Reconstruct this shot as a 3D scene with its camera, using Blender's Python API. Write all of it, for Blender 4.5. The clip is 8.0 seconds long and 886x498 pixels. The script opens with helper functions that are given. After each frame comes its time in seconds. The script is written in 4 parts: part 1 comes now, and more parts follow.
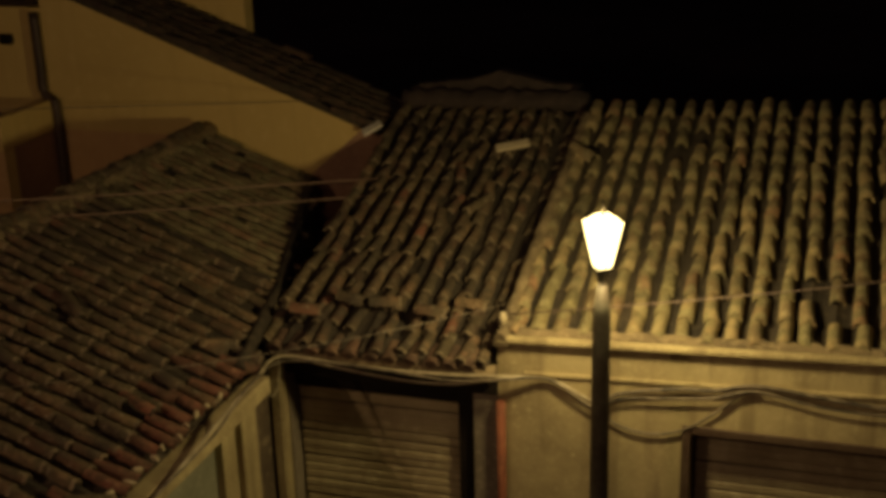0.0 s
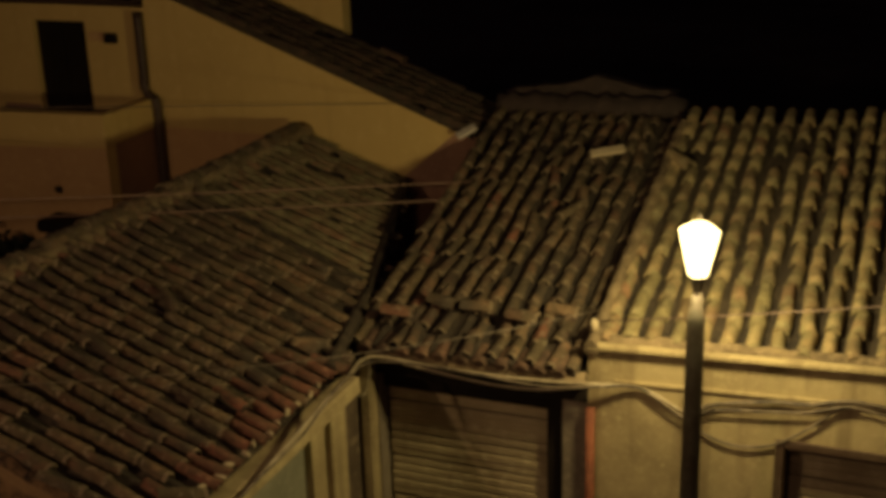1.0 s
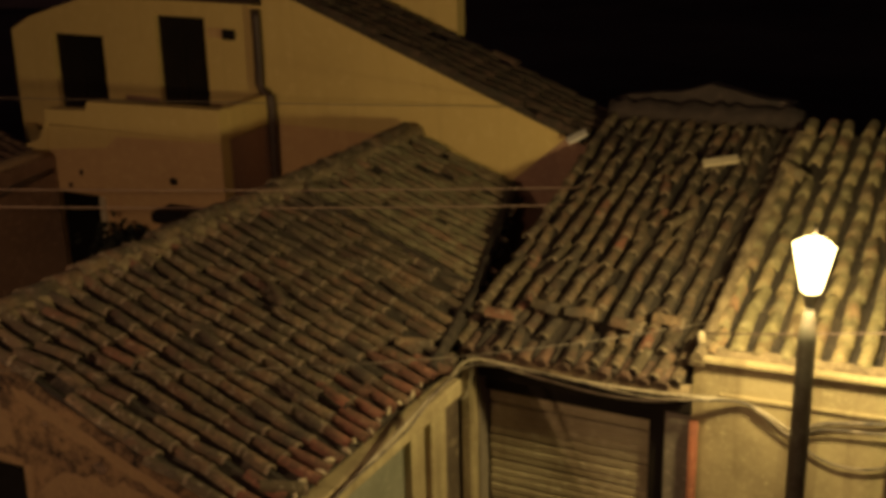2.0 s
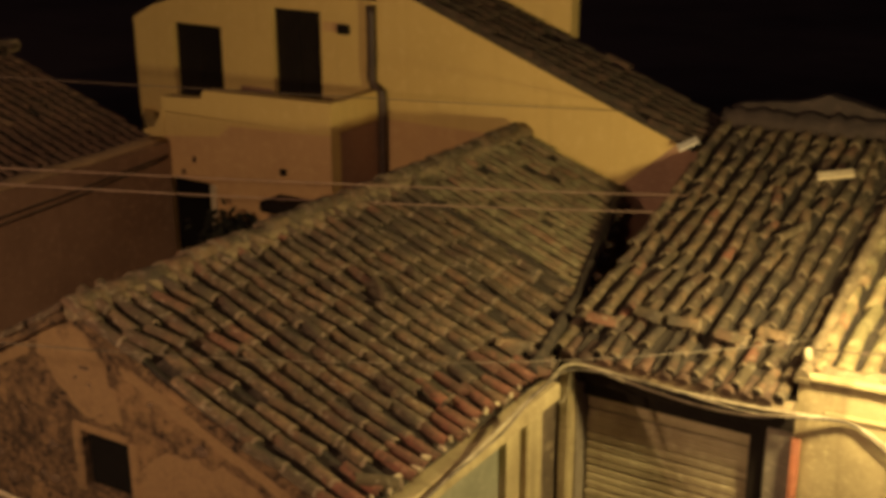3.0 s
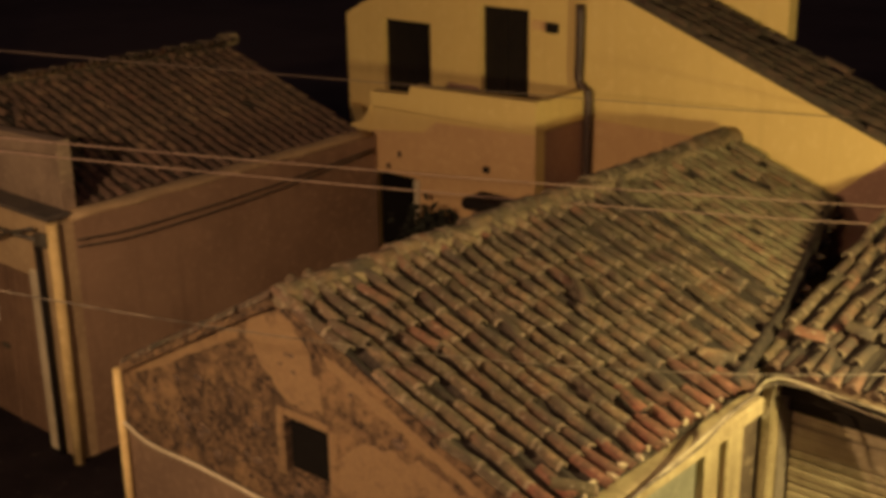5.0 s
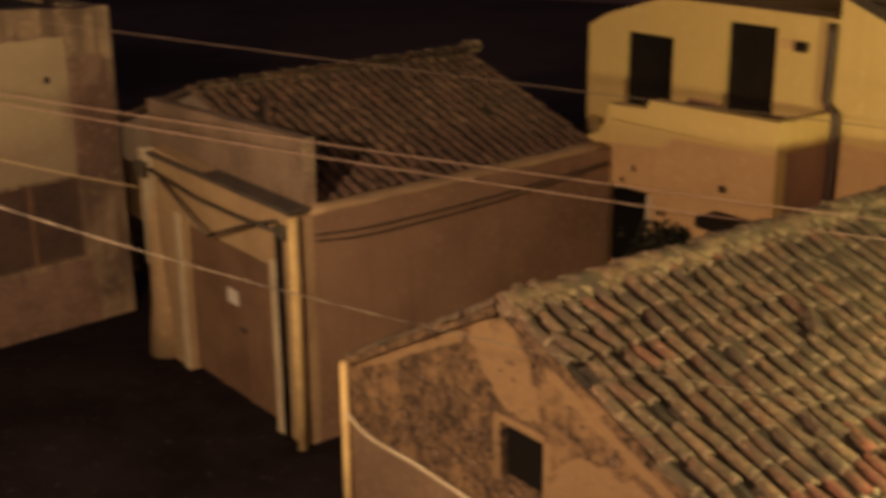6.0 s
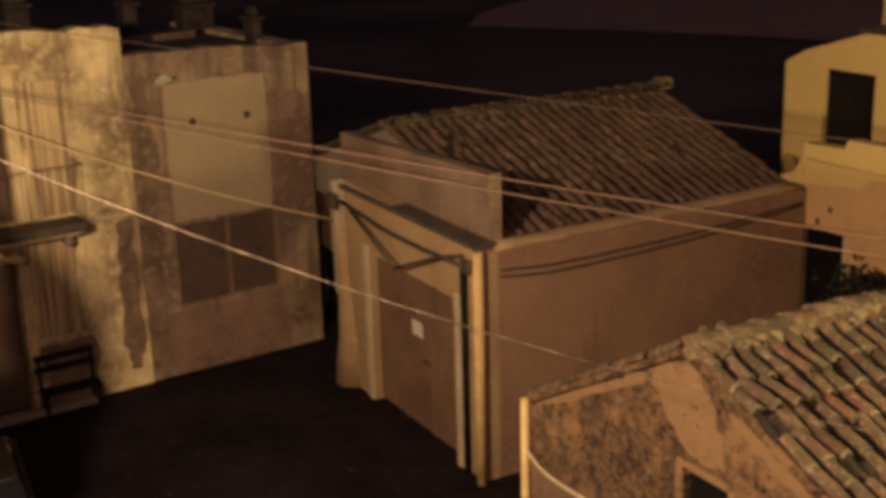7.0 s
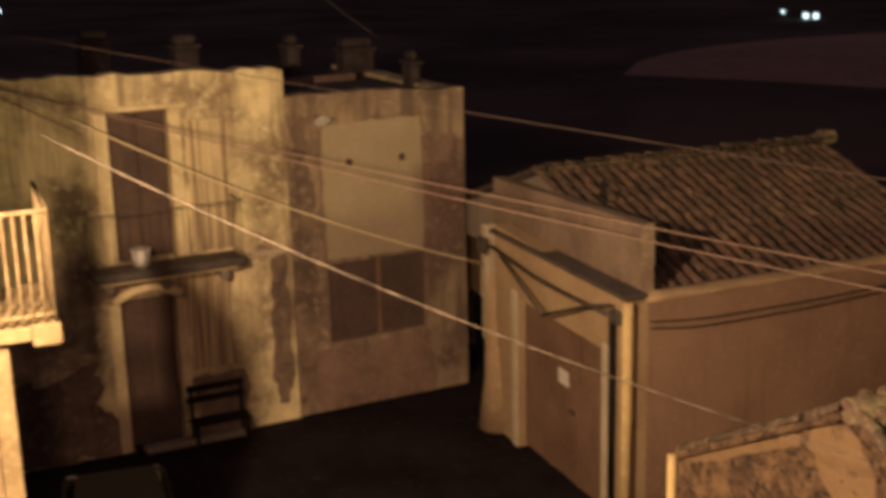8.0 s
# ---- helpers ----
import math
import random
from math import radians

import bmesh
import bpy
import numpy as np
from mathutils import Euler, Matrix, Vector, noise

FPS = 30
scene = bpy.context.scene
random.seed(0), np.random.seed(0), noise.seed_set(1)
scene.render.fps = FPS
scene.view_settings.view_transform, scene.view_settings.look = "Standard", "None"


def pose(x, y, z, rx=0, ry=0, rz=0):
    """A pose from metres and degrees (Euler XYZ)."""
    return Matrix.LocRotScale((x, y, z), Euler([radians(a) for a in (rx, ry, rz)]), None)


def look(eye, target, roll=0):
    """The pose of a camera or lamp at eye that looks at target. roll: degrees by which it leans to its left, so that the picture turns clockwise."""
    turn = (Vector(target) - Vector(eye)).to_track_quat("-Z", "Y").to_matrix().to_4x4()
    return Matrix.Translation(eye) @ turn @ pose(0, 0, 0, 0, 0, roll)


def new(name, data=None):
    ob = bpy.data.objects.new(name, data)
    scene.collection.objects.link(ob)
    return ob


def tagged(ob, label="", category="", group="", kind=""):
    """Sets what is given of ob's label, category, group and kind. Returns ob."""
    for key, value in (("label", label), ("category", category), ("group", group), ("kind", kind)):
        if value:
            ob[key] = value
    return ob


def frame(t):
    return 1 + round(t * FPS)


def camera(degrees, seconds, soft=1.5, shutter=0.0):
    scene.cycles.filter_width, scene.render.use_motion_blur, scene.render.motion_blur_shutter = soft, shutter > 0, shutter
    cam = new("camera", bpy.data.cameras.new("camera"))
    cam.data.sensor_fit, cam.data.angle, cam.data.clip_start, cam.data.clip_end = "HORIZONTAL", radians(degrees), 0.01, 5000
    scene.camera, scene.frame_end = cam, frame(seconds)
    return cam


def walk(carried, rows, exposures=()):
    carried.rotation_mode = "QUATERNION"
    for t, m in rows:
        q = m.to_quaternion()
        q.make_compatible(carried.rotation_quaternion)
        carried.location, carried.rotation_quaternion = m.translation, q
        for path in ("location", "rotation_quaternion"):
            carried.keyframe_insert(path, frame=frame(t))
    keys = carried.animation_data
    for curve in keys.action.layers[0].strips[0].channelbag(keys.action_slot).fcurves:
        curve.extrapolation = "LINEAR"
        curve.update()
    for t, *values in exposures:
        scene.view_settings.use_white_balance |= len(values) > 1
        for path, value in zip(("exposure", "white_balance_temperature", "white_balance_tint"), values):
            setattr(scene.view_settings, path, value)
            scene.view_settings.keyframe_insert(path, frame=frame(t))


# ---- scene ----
# camera: stands at a high window, pans to the left
EYE_Z = 9.2
cam = camera(39.2, 8.0, soft=4.4, shutter=0.5)
PATH = [(0.0, 0.216, -0.023, 9.178, 17.26, -19.40, 1.60),
        (0.5, 0.212, -0.022, 9.179, 19.04, -19.27, 1.79),
        (1.0, 0.165, -0.015, 9.172, 21.55, -19.11, 1.67),
        (1.5, 0.141, -0.006, 9.173, 24.36, -18.97, 1.68),
        (2.8, 0.084, -0.015, 9.193, 30.72, -18.87, 0.28),
        (3.0, 0.075, -0.016, 9.196, 31.98, -18.88, 0.21),
        (3.5, 0.027, 0.030, 9.178, 35.04, -18.87, -0.32),
        (4.0, -0.022, 0.045, 9.167, 37.33, -19.25, -0.45),
        (4.2, -0.031, 0.035, 9.172, 38.06, -19.26, -0.52),
        (5.3, -0.080, -0.019, 9.202, 43.11, -18.76, 0.88),
        (5.5, -0.089, -0.029, 9.207, 44.96, -18.72, 0.56),
        (6.0, -0.064, -0.016, 9.232, 52.27, -18.38, 0.54),
        (6.5, -0.085, 0.000, 9.230, 57.56, -17.37, 1.23),
        (7.0, -0.084, 0.012, 9.248, 60.86, -16.62, 1.65),
        (7.5, -0.149, 0.020, 9.240, 64.32, -15.50, 1.47),
        (8.0, -0.166, 0.013, 9.236, 68.00, -14.35, 1.32)]
walk(cam, [(t, pose(x, y, z, 90 + pitch, roll, yaw)) for t, x, y, z, yaw, pitch, roll in PATH],
     exposures=[(0.0, -2.48, 6500, 10), (0.5, -2.36, 6500, 10), (1.0, -2.2, 6500, 10), (1.5, -1.92, 6500, 10), (3.0, -0.55, 6700, 11), (3.5, -0.4, 6750, 12),
                (4.0, -0.3, 6700, 11), (5.5, 0.19, 6400, 10), (6.0, 0.4, 6250, 10), (6.5, 0.46, 6150, 10), (8.0, 0.68, 6000, 11)])

# world: night, faint warm sky glow
world = bpy.data.worlds.new("night")
scene.world = world
world.use_nodes = True
world.node_tree.nodes["Background"].inputs[0].default_value = (1.0, 0.68, 0.84, 1)
world.node_tree.nodes["Background"].inputs[1].default_value = 0.024

SODIUM = (1.0, 0.75, 0.32)
LAMP = Vector((-1.813, 11.4, 5.161))


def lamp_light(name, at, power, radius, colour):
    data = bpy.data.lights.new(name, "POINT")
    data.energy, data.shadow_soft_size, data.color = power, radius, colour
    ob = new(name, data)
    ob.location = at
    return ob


lamp_light("lantern_light", LAMP, 2050, 0.2, SODIUM)
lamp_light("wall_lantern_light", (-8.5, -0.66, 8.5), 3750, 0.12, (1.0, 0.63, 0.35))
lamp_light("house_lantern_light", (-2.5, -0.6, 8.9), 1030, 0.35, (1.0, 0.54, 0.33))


# ---- materials ----
def material(name):
    m = bpy.data.materials.new(name)
    m.use_nodes = True
    return m, m.node_tree, m.node_tree.nodes["Principled BSDF"]


def add(tree, kind, **sockets):
    n = tree.nodes.new(kind)
    for k, v in sockets.items():
        n.inputs[k.replace("_", " ")].default_value = v
    return n


def ramp(tree, source, stops):
    n = tree.nodes.new("ShaderNodeValToRGB")
    els = n.color_ramp.elements
    while len(els) < len(stops):
        els.new(0.5)
    for e, (p, c) in zip(els, stops):
        e.position, e.color = p, (*c, 1) if len(c) == 3 else c
    tree.links.new(source, n.inputs[0])
    return n.outputs[0]


def mix(tree, fac, a, b, mode="MIX"):
    n = tree.nodes.new("ShaderNodeMix")
    n.data_type, n.blend_type = "RGBA", mode
    for sock, v in ((n.inputs[0], fac), (n.inputs[6], a), (n.inputs[7], b)):
        if isinstance(v, (int, float)):
            sock.default_value = v
        elif isinstance(v, tuple):
            sock.default_value = (*v, 1)
        else:
            tree.links.new(v, sock)
    return n.outputs[2]


def noise_at(tree, scale, detail=5.0, stretch=(1, 1, 1), rough=0.6):
    geo = tree.nodes.new("ShaderNodeNewGeometry")
    mp = tree.nodes.new("ShaderNodeMapping")
    mp.inputs["Scale"].default_value = stretch
    tree.links.new(geo.outputs["Position"], mp.inputs[0])
    n = add(tree, "ShaderNodeTexNoise", Scale=scale, Detail=detail, Roughness=rough)
    tree.links.new(mp.outputs[0], n.inputs["Vector"])
    return n.outputs[0]


def bump(tree, bsdf, height, strength, distance):
    b = add(tree, "ShaderNodeBump", Strength=strength, Distance=distance)
    tree.links.new(height, b.inputs["Height"])
    tree.links.new(b.outputs[0], bsdf.inputs["Normal"])


def weathered(name, base, dark, light, big=0.6, fine=14.0, rough=0.9, relief=0.012, streak=(0.54, 0.72, 0.65), spread=(0.38, 0.62)):
    """Plaster, mortar, paint: stains at two scales, vertical runs and a fine grain."""
    m, tree, bsdf = material(name)
    large = noise_at(tree, big, 6)
    small = noise_at(tree, fine, 6)
    col = mix(tree, ramp(tree, large, [(spread[0], (0, 0, 0)), (spread[1], (1, 1, 1))]), dark, base)
    col = mix(tree, ramp(tree, small, [(0.52, (0, 0, 0)), (0.75, (1, 1, 1))]), col, light)
    if streak:
        runs = noise_at(tree, 2.2, 4, (1.6, 1.6, 0.16))
        col = mix(tree, ramp(tree, runs, [(streak[0], (0, 0, 0)), (streak[1], (streak[2],) * 3)]), col, dark)
    tree.links.new(col, bsdf.inputs["Base Color"])
    bsdf.inputs["Roughness"].default_value = rough
    bump(tree, bsdf, noise_at(tree, fine * 2, 7), 0.55, relief)
    return m


def tile_material(name, stops, island, moss=(0.088, 0.068, 0.037), dust=(0.34, 0.29, 0.2), grime=0.75):
    """Old fired clay with lichen; each piece has a colour of its own."""
    m, tree, bsdf = material(name)
    if island:
        own = tree.nodes.new("ShaderNodeNewGeometry").outputs["Random Per Island"]
    else:
        own = tree.nodes.new("ShaderNodeObjectInfo").outputs["Random"]
    col = ramp(tree, own, stops)
    lichen = noise_at(tree, 5.0, 7)
    col = mix(tree, ramp(tree, lichen, [(0.43, (0, 0, 0)), (0.58, (0.9, 0.9, 0.9))]), col, moss)
    speck = noise_at(tree, 23.0, 4, rough=0.7)
    col = mix(tree, ramp(tree, speck, [(0.52, (0, 0, 0)), (0.62, (0.55, 0.55, 0.55))]), col, tuple(c * 0.45 for c in moss))
    pale = noise_at(tree, 13.0, 5, rough=0.7)
    col = mix(tree, ramp(tree, pale, [(0.56, (0, 0, 0)), (0.68, (0.75, 0.75, 0.75))]), col, dust)
    soot = noise_at(tree, 1.3, 5)
    col = mix(tree, ramp(tree, soot, [(0.50, (0, 0, 0)), (0.68, (grime,) * 3)]), col, (0.05, 0.04, 0.03))
    tree.links.new(col, bsdf.inputs["Base Color"])
    bsdf.inputs["Roughness"].default_value = 0.92
    bump(tree, bsdf, noise_at(tree, 40.0, 6), 0.6, 0.008)
    return m


CLAY = [(0.0, (0.060, 0.038, 0.026)), (0.18, (0.135, 0.078, 0.044)), (0.36, (0.18, 0.11, 0.06)), (0.5, (0.088, 0.068, 0.036)), (0.66, (0.22, 0.145, 0.08)), (0.8, (0.15, 0.105, 0.055)), (0.9, (0.075, 0.06, 0.036)), (1.0, (0.25, 0.105, 0.062))]
RED = [(0.0, (0.20, 0.082, 0.05)), (0.5, (0.255, 0.108, 0.066)), (1.0, (0.15, 0.065, 0.042))]
M_TILE = tile_material("clay_tile", CLAY, False)
M_TILES = tile_material("clay_tiles_joined", CLAY, True)
M_RED = tile_material("red_clay_tile", RED, False, (0.12, 0.068, 0.04), (0.34, 0.19, 0.12), 0.45)
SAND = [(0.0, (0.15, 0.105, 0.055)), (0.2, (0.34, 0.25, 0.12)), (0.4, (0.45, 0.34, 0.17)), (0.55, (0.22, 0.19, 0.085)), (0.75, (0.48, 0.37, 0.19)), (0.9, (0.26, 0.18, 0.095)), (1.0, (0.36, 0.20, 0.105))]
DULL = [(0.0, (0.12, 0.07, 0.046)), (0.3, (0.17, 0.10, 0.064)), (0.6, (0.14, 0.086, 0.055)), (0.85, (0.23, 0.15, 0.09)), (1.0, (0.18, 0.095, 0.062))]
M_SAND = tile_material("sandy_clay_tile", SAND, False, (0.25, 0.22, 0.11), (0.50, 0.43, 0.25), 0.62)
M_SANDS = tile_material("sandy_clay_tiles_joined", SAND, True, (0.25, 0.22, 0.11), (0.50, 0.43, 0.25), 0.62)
AGED = [(0.0, (0.13, 0.09, 0.052)), (0.25, (0.20, 0.14, 0.078)), (0.45, (0.12, 0.096, 0.053)), (0.65, (0.235, 0.168, 0.094)), (0.85, (0.155, 0.108, 0.06)), (1.0, (0.22, 0.13, 0.075))]
M_AGED = tile_material("aged_clay_tile", AGED, False, (0.19, 0.17, 0.09), (0.36, 0.30, 0.18), 0.4)
M_AGEDS = tile_material("aged_clay_tiles_joined", AGED, True, (0.19, 0.17, 0.09), (0.36, 0.30, 0.18), 0.4)
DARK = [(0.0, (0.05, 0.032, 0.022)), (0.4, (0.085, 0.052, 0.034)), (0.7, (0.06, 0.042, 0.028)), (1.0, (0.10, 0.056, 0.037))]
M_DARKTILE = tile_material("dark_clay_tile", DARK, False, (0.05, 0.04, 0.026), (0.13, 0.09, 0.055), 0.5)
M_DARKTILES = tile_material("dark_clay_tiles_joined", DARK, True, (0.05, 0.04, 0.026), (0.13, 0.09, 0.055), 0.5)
M_DULL = tile_material("dull_clay_tile", DULL, False, (0.095, 0.062, 0.042), (0.18, 0.12, 0.08), 0.4)
M_DULLS = tile_material("dull_clay_tiles_joined", DULL, True, (0.095, 0.062, 0.042), (0.18, 0.12, 0.08), 0.4)
M_RIM = weathered("dusty_tile_edge", (0.27, 0.21, 0.13), (0.09, 0.07, 0.045), (0.36, 0.29, 0.19), big=1.7, fine=9, relief=0.004, streak=None)
M_BED = weathered("roof_bed", (0.06, 0.045, 0.03), (0.03, 0.024, 0.018), (0.11, 0.085, 0.055), fine=9, streak=None)
M_MORTAR = weathered("lime_mortar", (0.27, 0.205, 0.115), (0.12, 0.09, 0.052), (0.38, 0.30, 0.175), big=1.5, fine=11, relief=0.03, streak=None)
M_YELLOW = weathered("yellow_house_paint", (0.64, 0.475, 0.175), (0.55, 0.40, 0.145), (0.68, 0.52, 0.21), big=0.35, fine=6, relief=0.004, spread=(0.2, 0.55))
M_ROSE = weathered("faded_red_dado", (0.36, 0.21, 0.13), (0.26, 0.15, 0.10), (0.42, 0.28, 0.18), big=0.5, relief=0.006)
M_COURT = weathered("court_wall_plaster", (0.33, 0.21, 0.125), (0.22, 0.135, 0.08), (0.38, 0.25, 0.15), big=0.35, fine=9)
M_CREAM = weathered("cream_plaster", (0.47, 0.385, 0.205), (0.25, 0.195, 0.10), (0.55, 0.46, 0.26), big=0.9, fine=17, relief=0.02, spread=(0.30, 0.55), streak=(0.5, 0.66, 0.75))


def eroded(name, plaster, worn, pit, skin_at=(0.50, 0.60)):
    """Render that has come off in patches and bares dark, pitted rubble."""
    m, tree, bsdf = material(name)
    patch = noise_at(tree, 1.5, 10, rough=0.8)
    pits = noise_at(tree, 9.0, 9, rough=0.82)
    grain = noise_at(tree, 30.0, 5)
    bare = mix(tree, ramp(tree, pits, [(0.45, (0, 0, 0)), (0.56, (1, 1, 1))]), pit, worn)
    bare = mix(tree, ramp(tree, noise_at(tree, 4.0, 6, rough=0.7), [(0.44, (0, 0, 0)), (0.60, (0.75, 0.75, 0.75))]), bare, tuple(0.45 * p + 0.4 * w for p, w in zip(pit, worn)))
    skin = mix(tree, ramp(tree, grain, [(0.4, (0, 0, 0)), (0.7, (0.5, 0.5, 0.5))]), plaster, tuple(c * 0.6 for c in plaster))
    col = mix(tree, ramp(tree, patch, [(skin_at[0], (0, 0, 0)), (skin_at[1], (1, 1, 1))]), bare, skin)
    tree.links.new(col, bsdf.inputs["Base Color"])
    bsdf.inputs["Roughness"].default_value = 0.95
    bump(tree, bsdf, pits, 1.0, 0.12)
    return m


M_RUBBLE = eroded("eroded_render", (0.56, 0.35, 0.165), (0.42, 0.255, 0.128), (0.024, 0.016, 0.012))
M_TAN = eroded("worn_tan_render", (0.58, 0.375, 0.18), (0.43, 0.27, 0.132), (0.10, 0.06, 0.035), (0.34, 0.48))
M_BASE = weathered("brown_base_plaster", (0.22, 0.145, 0.085), (0.15, 0.095, 0.058), (0.27, 0.18, 0.11), big=0.8, fine=10, relief=0.008)
M_CORNER = weathered("yellowed_corner_pipe", (0.76, 0.57, 0.24), (0.58, 0.42, 0.17), (0.80, 0.63, 0.30), big=2.0, fine=12, relief=0.004)
M_OLD = weathered("stained_lime_plaster", (0.82, 0.68, 0.36), (0.22, 0.155, 0.09), (0.84, 0.72, 0.42), big=0.8, fine=6, relief=0.03, spread=(0.38, 0.60), streak=(0.50, 0.68, 0.8))
M_PATCH = weathered("newer_render_patch", (0.37, 0.295, 0.18), (0.33, 0.26, 0.16), (0.43, 0.35, 0.225), big=0.6, fine=12, relief=0.005)
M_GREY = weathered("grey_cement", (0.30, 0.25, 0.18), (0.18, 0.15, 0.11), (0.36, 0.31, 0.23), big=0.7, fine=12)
M_TRIM = weathered("pale_trim", (0.56, 0.48, 0.32), (0.42, 0.35, 0.22), (0.62, 0.55, 0.38), big=1.0, fine=15, relief=0.005)
M_WOOD = weathered("brown_gate_wood", (0.20, 0.12, 0.07), (0.13, 0.075, 0.045), (0.25, 0.16, 0.1), big=1.0, fine=20, rough=0.7, relief=0.004)
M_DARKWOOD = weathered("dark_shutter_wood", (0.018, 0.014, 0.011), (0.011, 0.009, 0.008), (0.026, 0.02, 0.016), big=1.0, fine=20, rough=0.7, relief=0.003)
M_SLAT = weathered("painted_steel_slats", (0.42, 0.355, 0.21), (0.26, 0.205, 0.115), (0.50, 0.43, 0.27), big=0.9, fine=7, rough=0.6, relief=0.002)
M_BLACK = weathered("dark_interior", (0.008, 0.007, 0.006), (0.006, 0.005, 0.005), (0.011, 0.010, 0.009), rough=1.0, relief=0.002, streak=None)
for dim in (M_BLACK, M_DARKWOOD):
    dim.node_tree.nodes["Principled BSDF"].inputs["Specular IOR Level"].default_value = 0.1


def street_and_fields(name):
    """Worn asphalt in the village, dry open land beyond it."""
    m, tree, bsdf = material(name)
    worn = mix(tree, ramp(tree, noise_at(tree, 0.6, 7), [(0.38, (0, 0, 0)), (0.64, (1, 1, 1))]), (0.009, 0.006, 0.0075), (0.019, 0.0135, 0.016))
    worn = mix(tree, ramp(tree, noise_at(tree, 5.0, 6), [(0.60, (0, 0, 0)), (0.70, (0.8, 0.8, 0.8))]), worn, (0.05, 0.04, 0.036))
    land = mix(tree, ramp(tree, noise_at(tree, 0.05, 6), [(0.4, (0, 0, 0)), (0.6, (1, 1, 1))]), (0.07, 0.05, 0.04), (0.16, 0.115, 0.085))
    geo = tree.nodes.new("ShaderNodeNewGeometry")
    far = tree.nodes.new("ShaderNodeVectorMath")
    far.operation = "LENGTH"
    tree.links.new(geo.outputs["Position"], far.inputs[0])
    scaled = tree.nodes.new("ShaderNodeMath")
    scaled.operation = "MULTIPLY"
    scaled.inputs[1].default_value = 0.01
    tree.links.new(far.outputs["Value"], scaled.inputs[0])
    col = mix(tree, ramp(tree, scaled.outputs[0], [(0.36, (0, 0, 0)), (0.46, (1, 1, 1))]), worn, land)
    tree.links.new(col, bsdf.inputs["Base Color"])
    bsdf.inputs["Roughness"].default_value = 0.95
    bsdf.inputs["Specular IOR Level"].default_value = 0.12
    bump(tree, bsdf, noise_at(tree, 30.0, 6), 0.5, 0.006)
    return m


M_ASPHALT = street_and_fields("asphalt_and_land")
M_IRON = weathered("dark_iron", (0.085, 0.078, 0.055), (0.05, 0.036, 0.024), (0.11, 0.10, 0.075), big=3, fine=20, rough=0.5, relief=0.002, streak=None)
M_RUST = weathered("rusty_iron", (0.10, 0.065, 0.04), (0.07, 0.04, 0.025), (0.14, 0.1, 0.07), big=3, fine=20, rough=0.7, relief=0.002, streak=None)
M_CABLE = weathered("grey_cable", (0.22, 0.175, 0.12), (0.05, 0.04, 0.03), (0.32, 0.27, 0.19), big=5, fine=9, rough=0.6, relief=0.001, streak=None)
M_WIRE = weathered("red_brown_cable", (0.32, 0.21, 0.155), (0.24, 0.15, 0.11), (0.38, 0.26, 0.2), big=3, fine=20, rough=0.6, relief=0.001, streak=None)
M_WHITE = weathered("white_plastic", (0.75, 0.72, 0.62), (0.6, 0.56, 0.46), (0.8, 0.78, 0.7), big=2, fine=12, rough=0.5, relief=0.001, streak=None)
M_PIPE = weathered("brown_drainpipe", (0.06, 0.036, 0.024), (0.04, 0.024, 0.017), (0.085, 0.055, 0.035), big=2, fine=12, rough=0.5, relief=0.001)
M_HILL = weathered("far_hill_scrub", (0.50, 0.30, 0.19), (0.34, 0.20, 0.13), (0.56, 0.36, 0.24), big=0.05, fine=0.6, streak=None)

M_BRIGHT = weathered("cream_cable_sheath", (0.78, 0.62, 0.36), (0.6, 0.46, 0.26), (0.84, 0.7, 0.44), big=3, fine=20, rough=0.45, relief=0.001, streak=None)
M_JAMB = weathered("cream_door_surround", (0.80, 0.66, 0.36), (0.55, 0.43, 0.22), (0.84, 0.72, 0.44), big=1.6, fine=10, relief=0.01)
M_NEAR = weathered("ochre_balcony_paint", (0.29, 0.215, 0.10), (0.17, 0.12, 0.055), (0.36, 0.28, 0.14), big=1.5, fine=12, relief=0.006)
M_OLDRED = weathered("faded_brown_plaster", (0.25, 0.16, 0.11), (0.15, 0.095, 0.068), (0.32, 0.215, 0.145), big=0.9, fine=9, relief=0.015)
M_BOARD = weathered("brown_window_boards", (0.105, 0.066, 0.046), (0.07, 0.044, 0.033), (0.14, 0.092, 0.066), big=1.5, fine=14, relief=0.004)
M_GATEFRONT = weathered("ochre_gate_plaster", (0.46, 0.33, 0.17), (0.34, 0.235, 0.125), (0.52, 0.39, 0.21), big=0.6, fine=9)
M_ATTIC = weathered("brown_cement_render", (0.30, 0.22, 0.145), (0.19, 0.135, 0.09), (0.36, 0.27, 0.18), big=0.9, fine=10, relief=0.012)
M_THIN = weathered("dark_thin_cable", (0.13, 0.085, 0.065), (0.09, 0.06, 0.045), (0.16, 0.115, 0.09), big=3, fine=20, rough=0.6, relief=0.001, streak=None)
M_OLDLOW = weathered("grimy_lime_plaster", (0.36, 0.265, 0.16), (0.14, 0.095, 0.065), (0.44, 0.335, 0.21), big=0.9, fine=6, relief=0.03, spread=(0.36, 0.60), streak=(0.46, 0.64, 0.9))
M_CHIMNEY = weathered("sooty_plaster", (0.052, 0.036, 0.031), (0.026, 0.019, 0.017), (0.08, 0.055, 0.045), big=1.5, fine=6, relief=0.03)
M_PALE = weathered("pale_cable_sheath", (0.46, 0.39, 0.26), (0.28, 0.23, 0.15), (0.54, 0.47, 0.33), big=4, fine=14, rough=0.5, relief=0.001, streak=None)
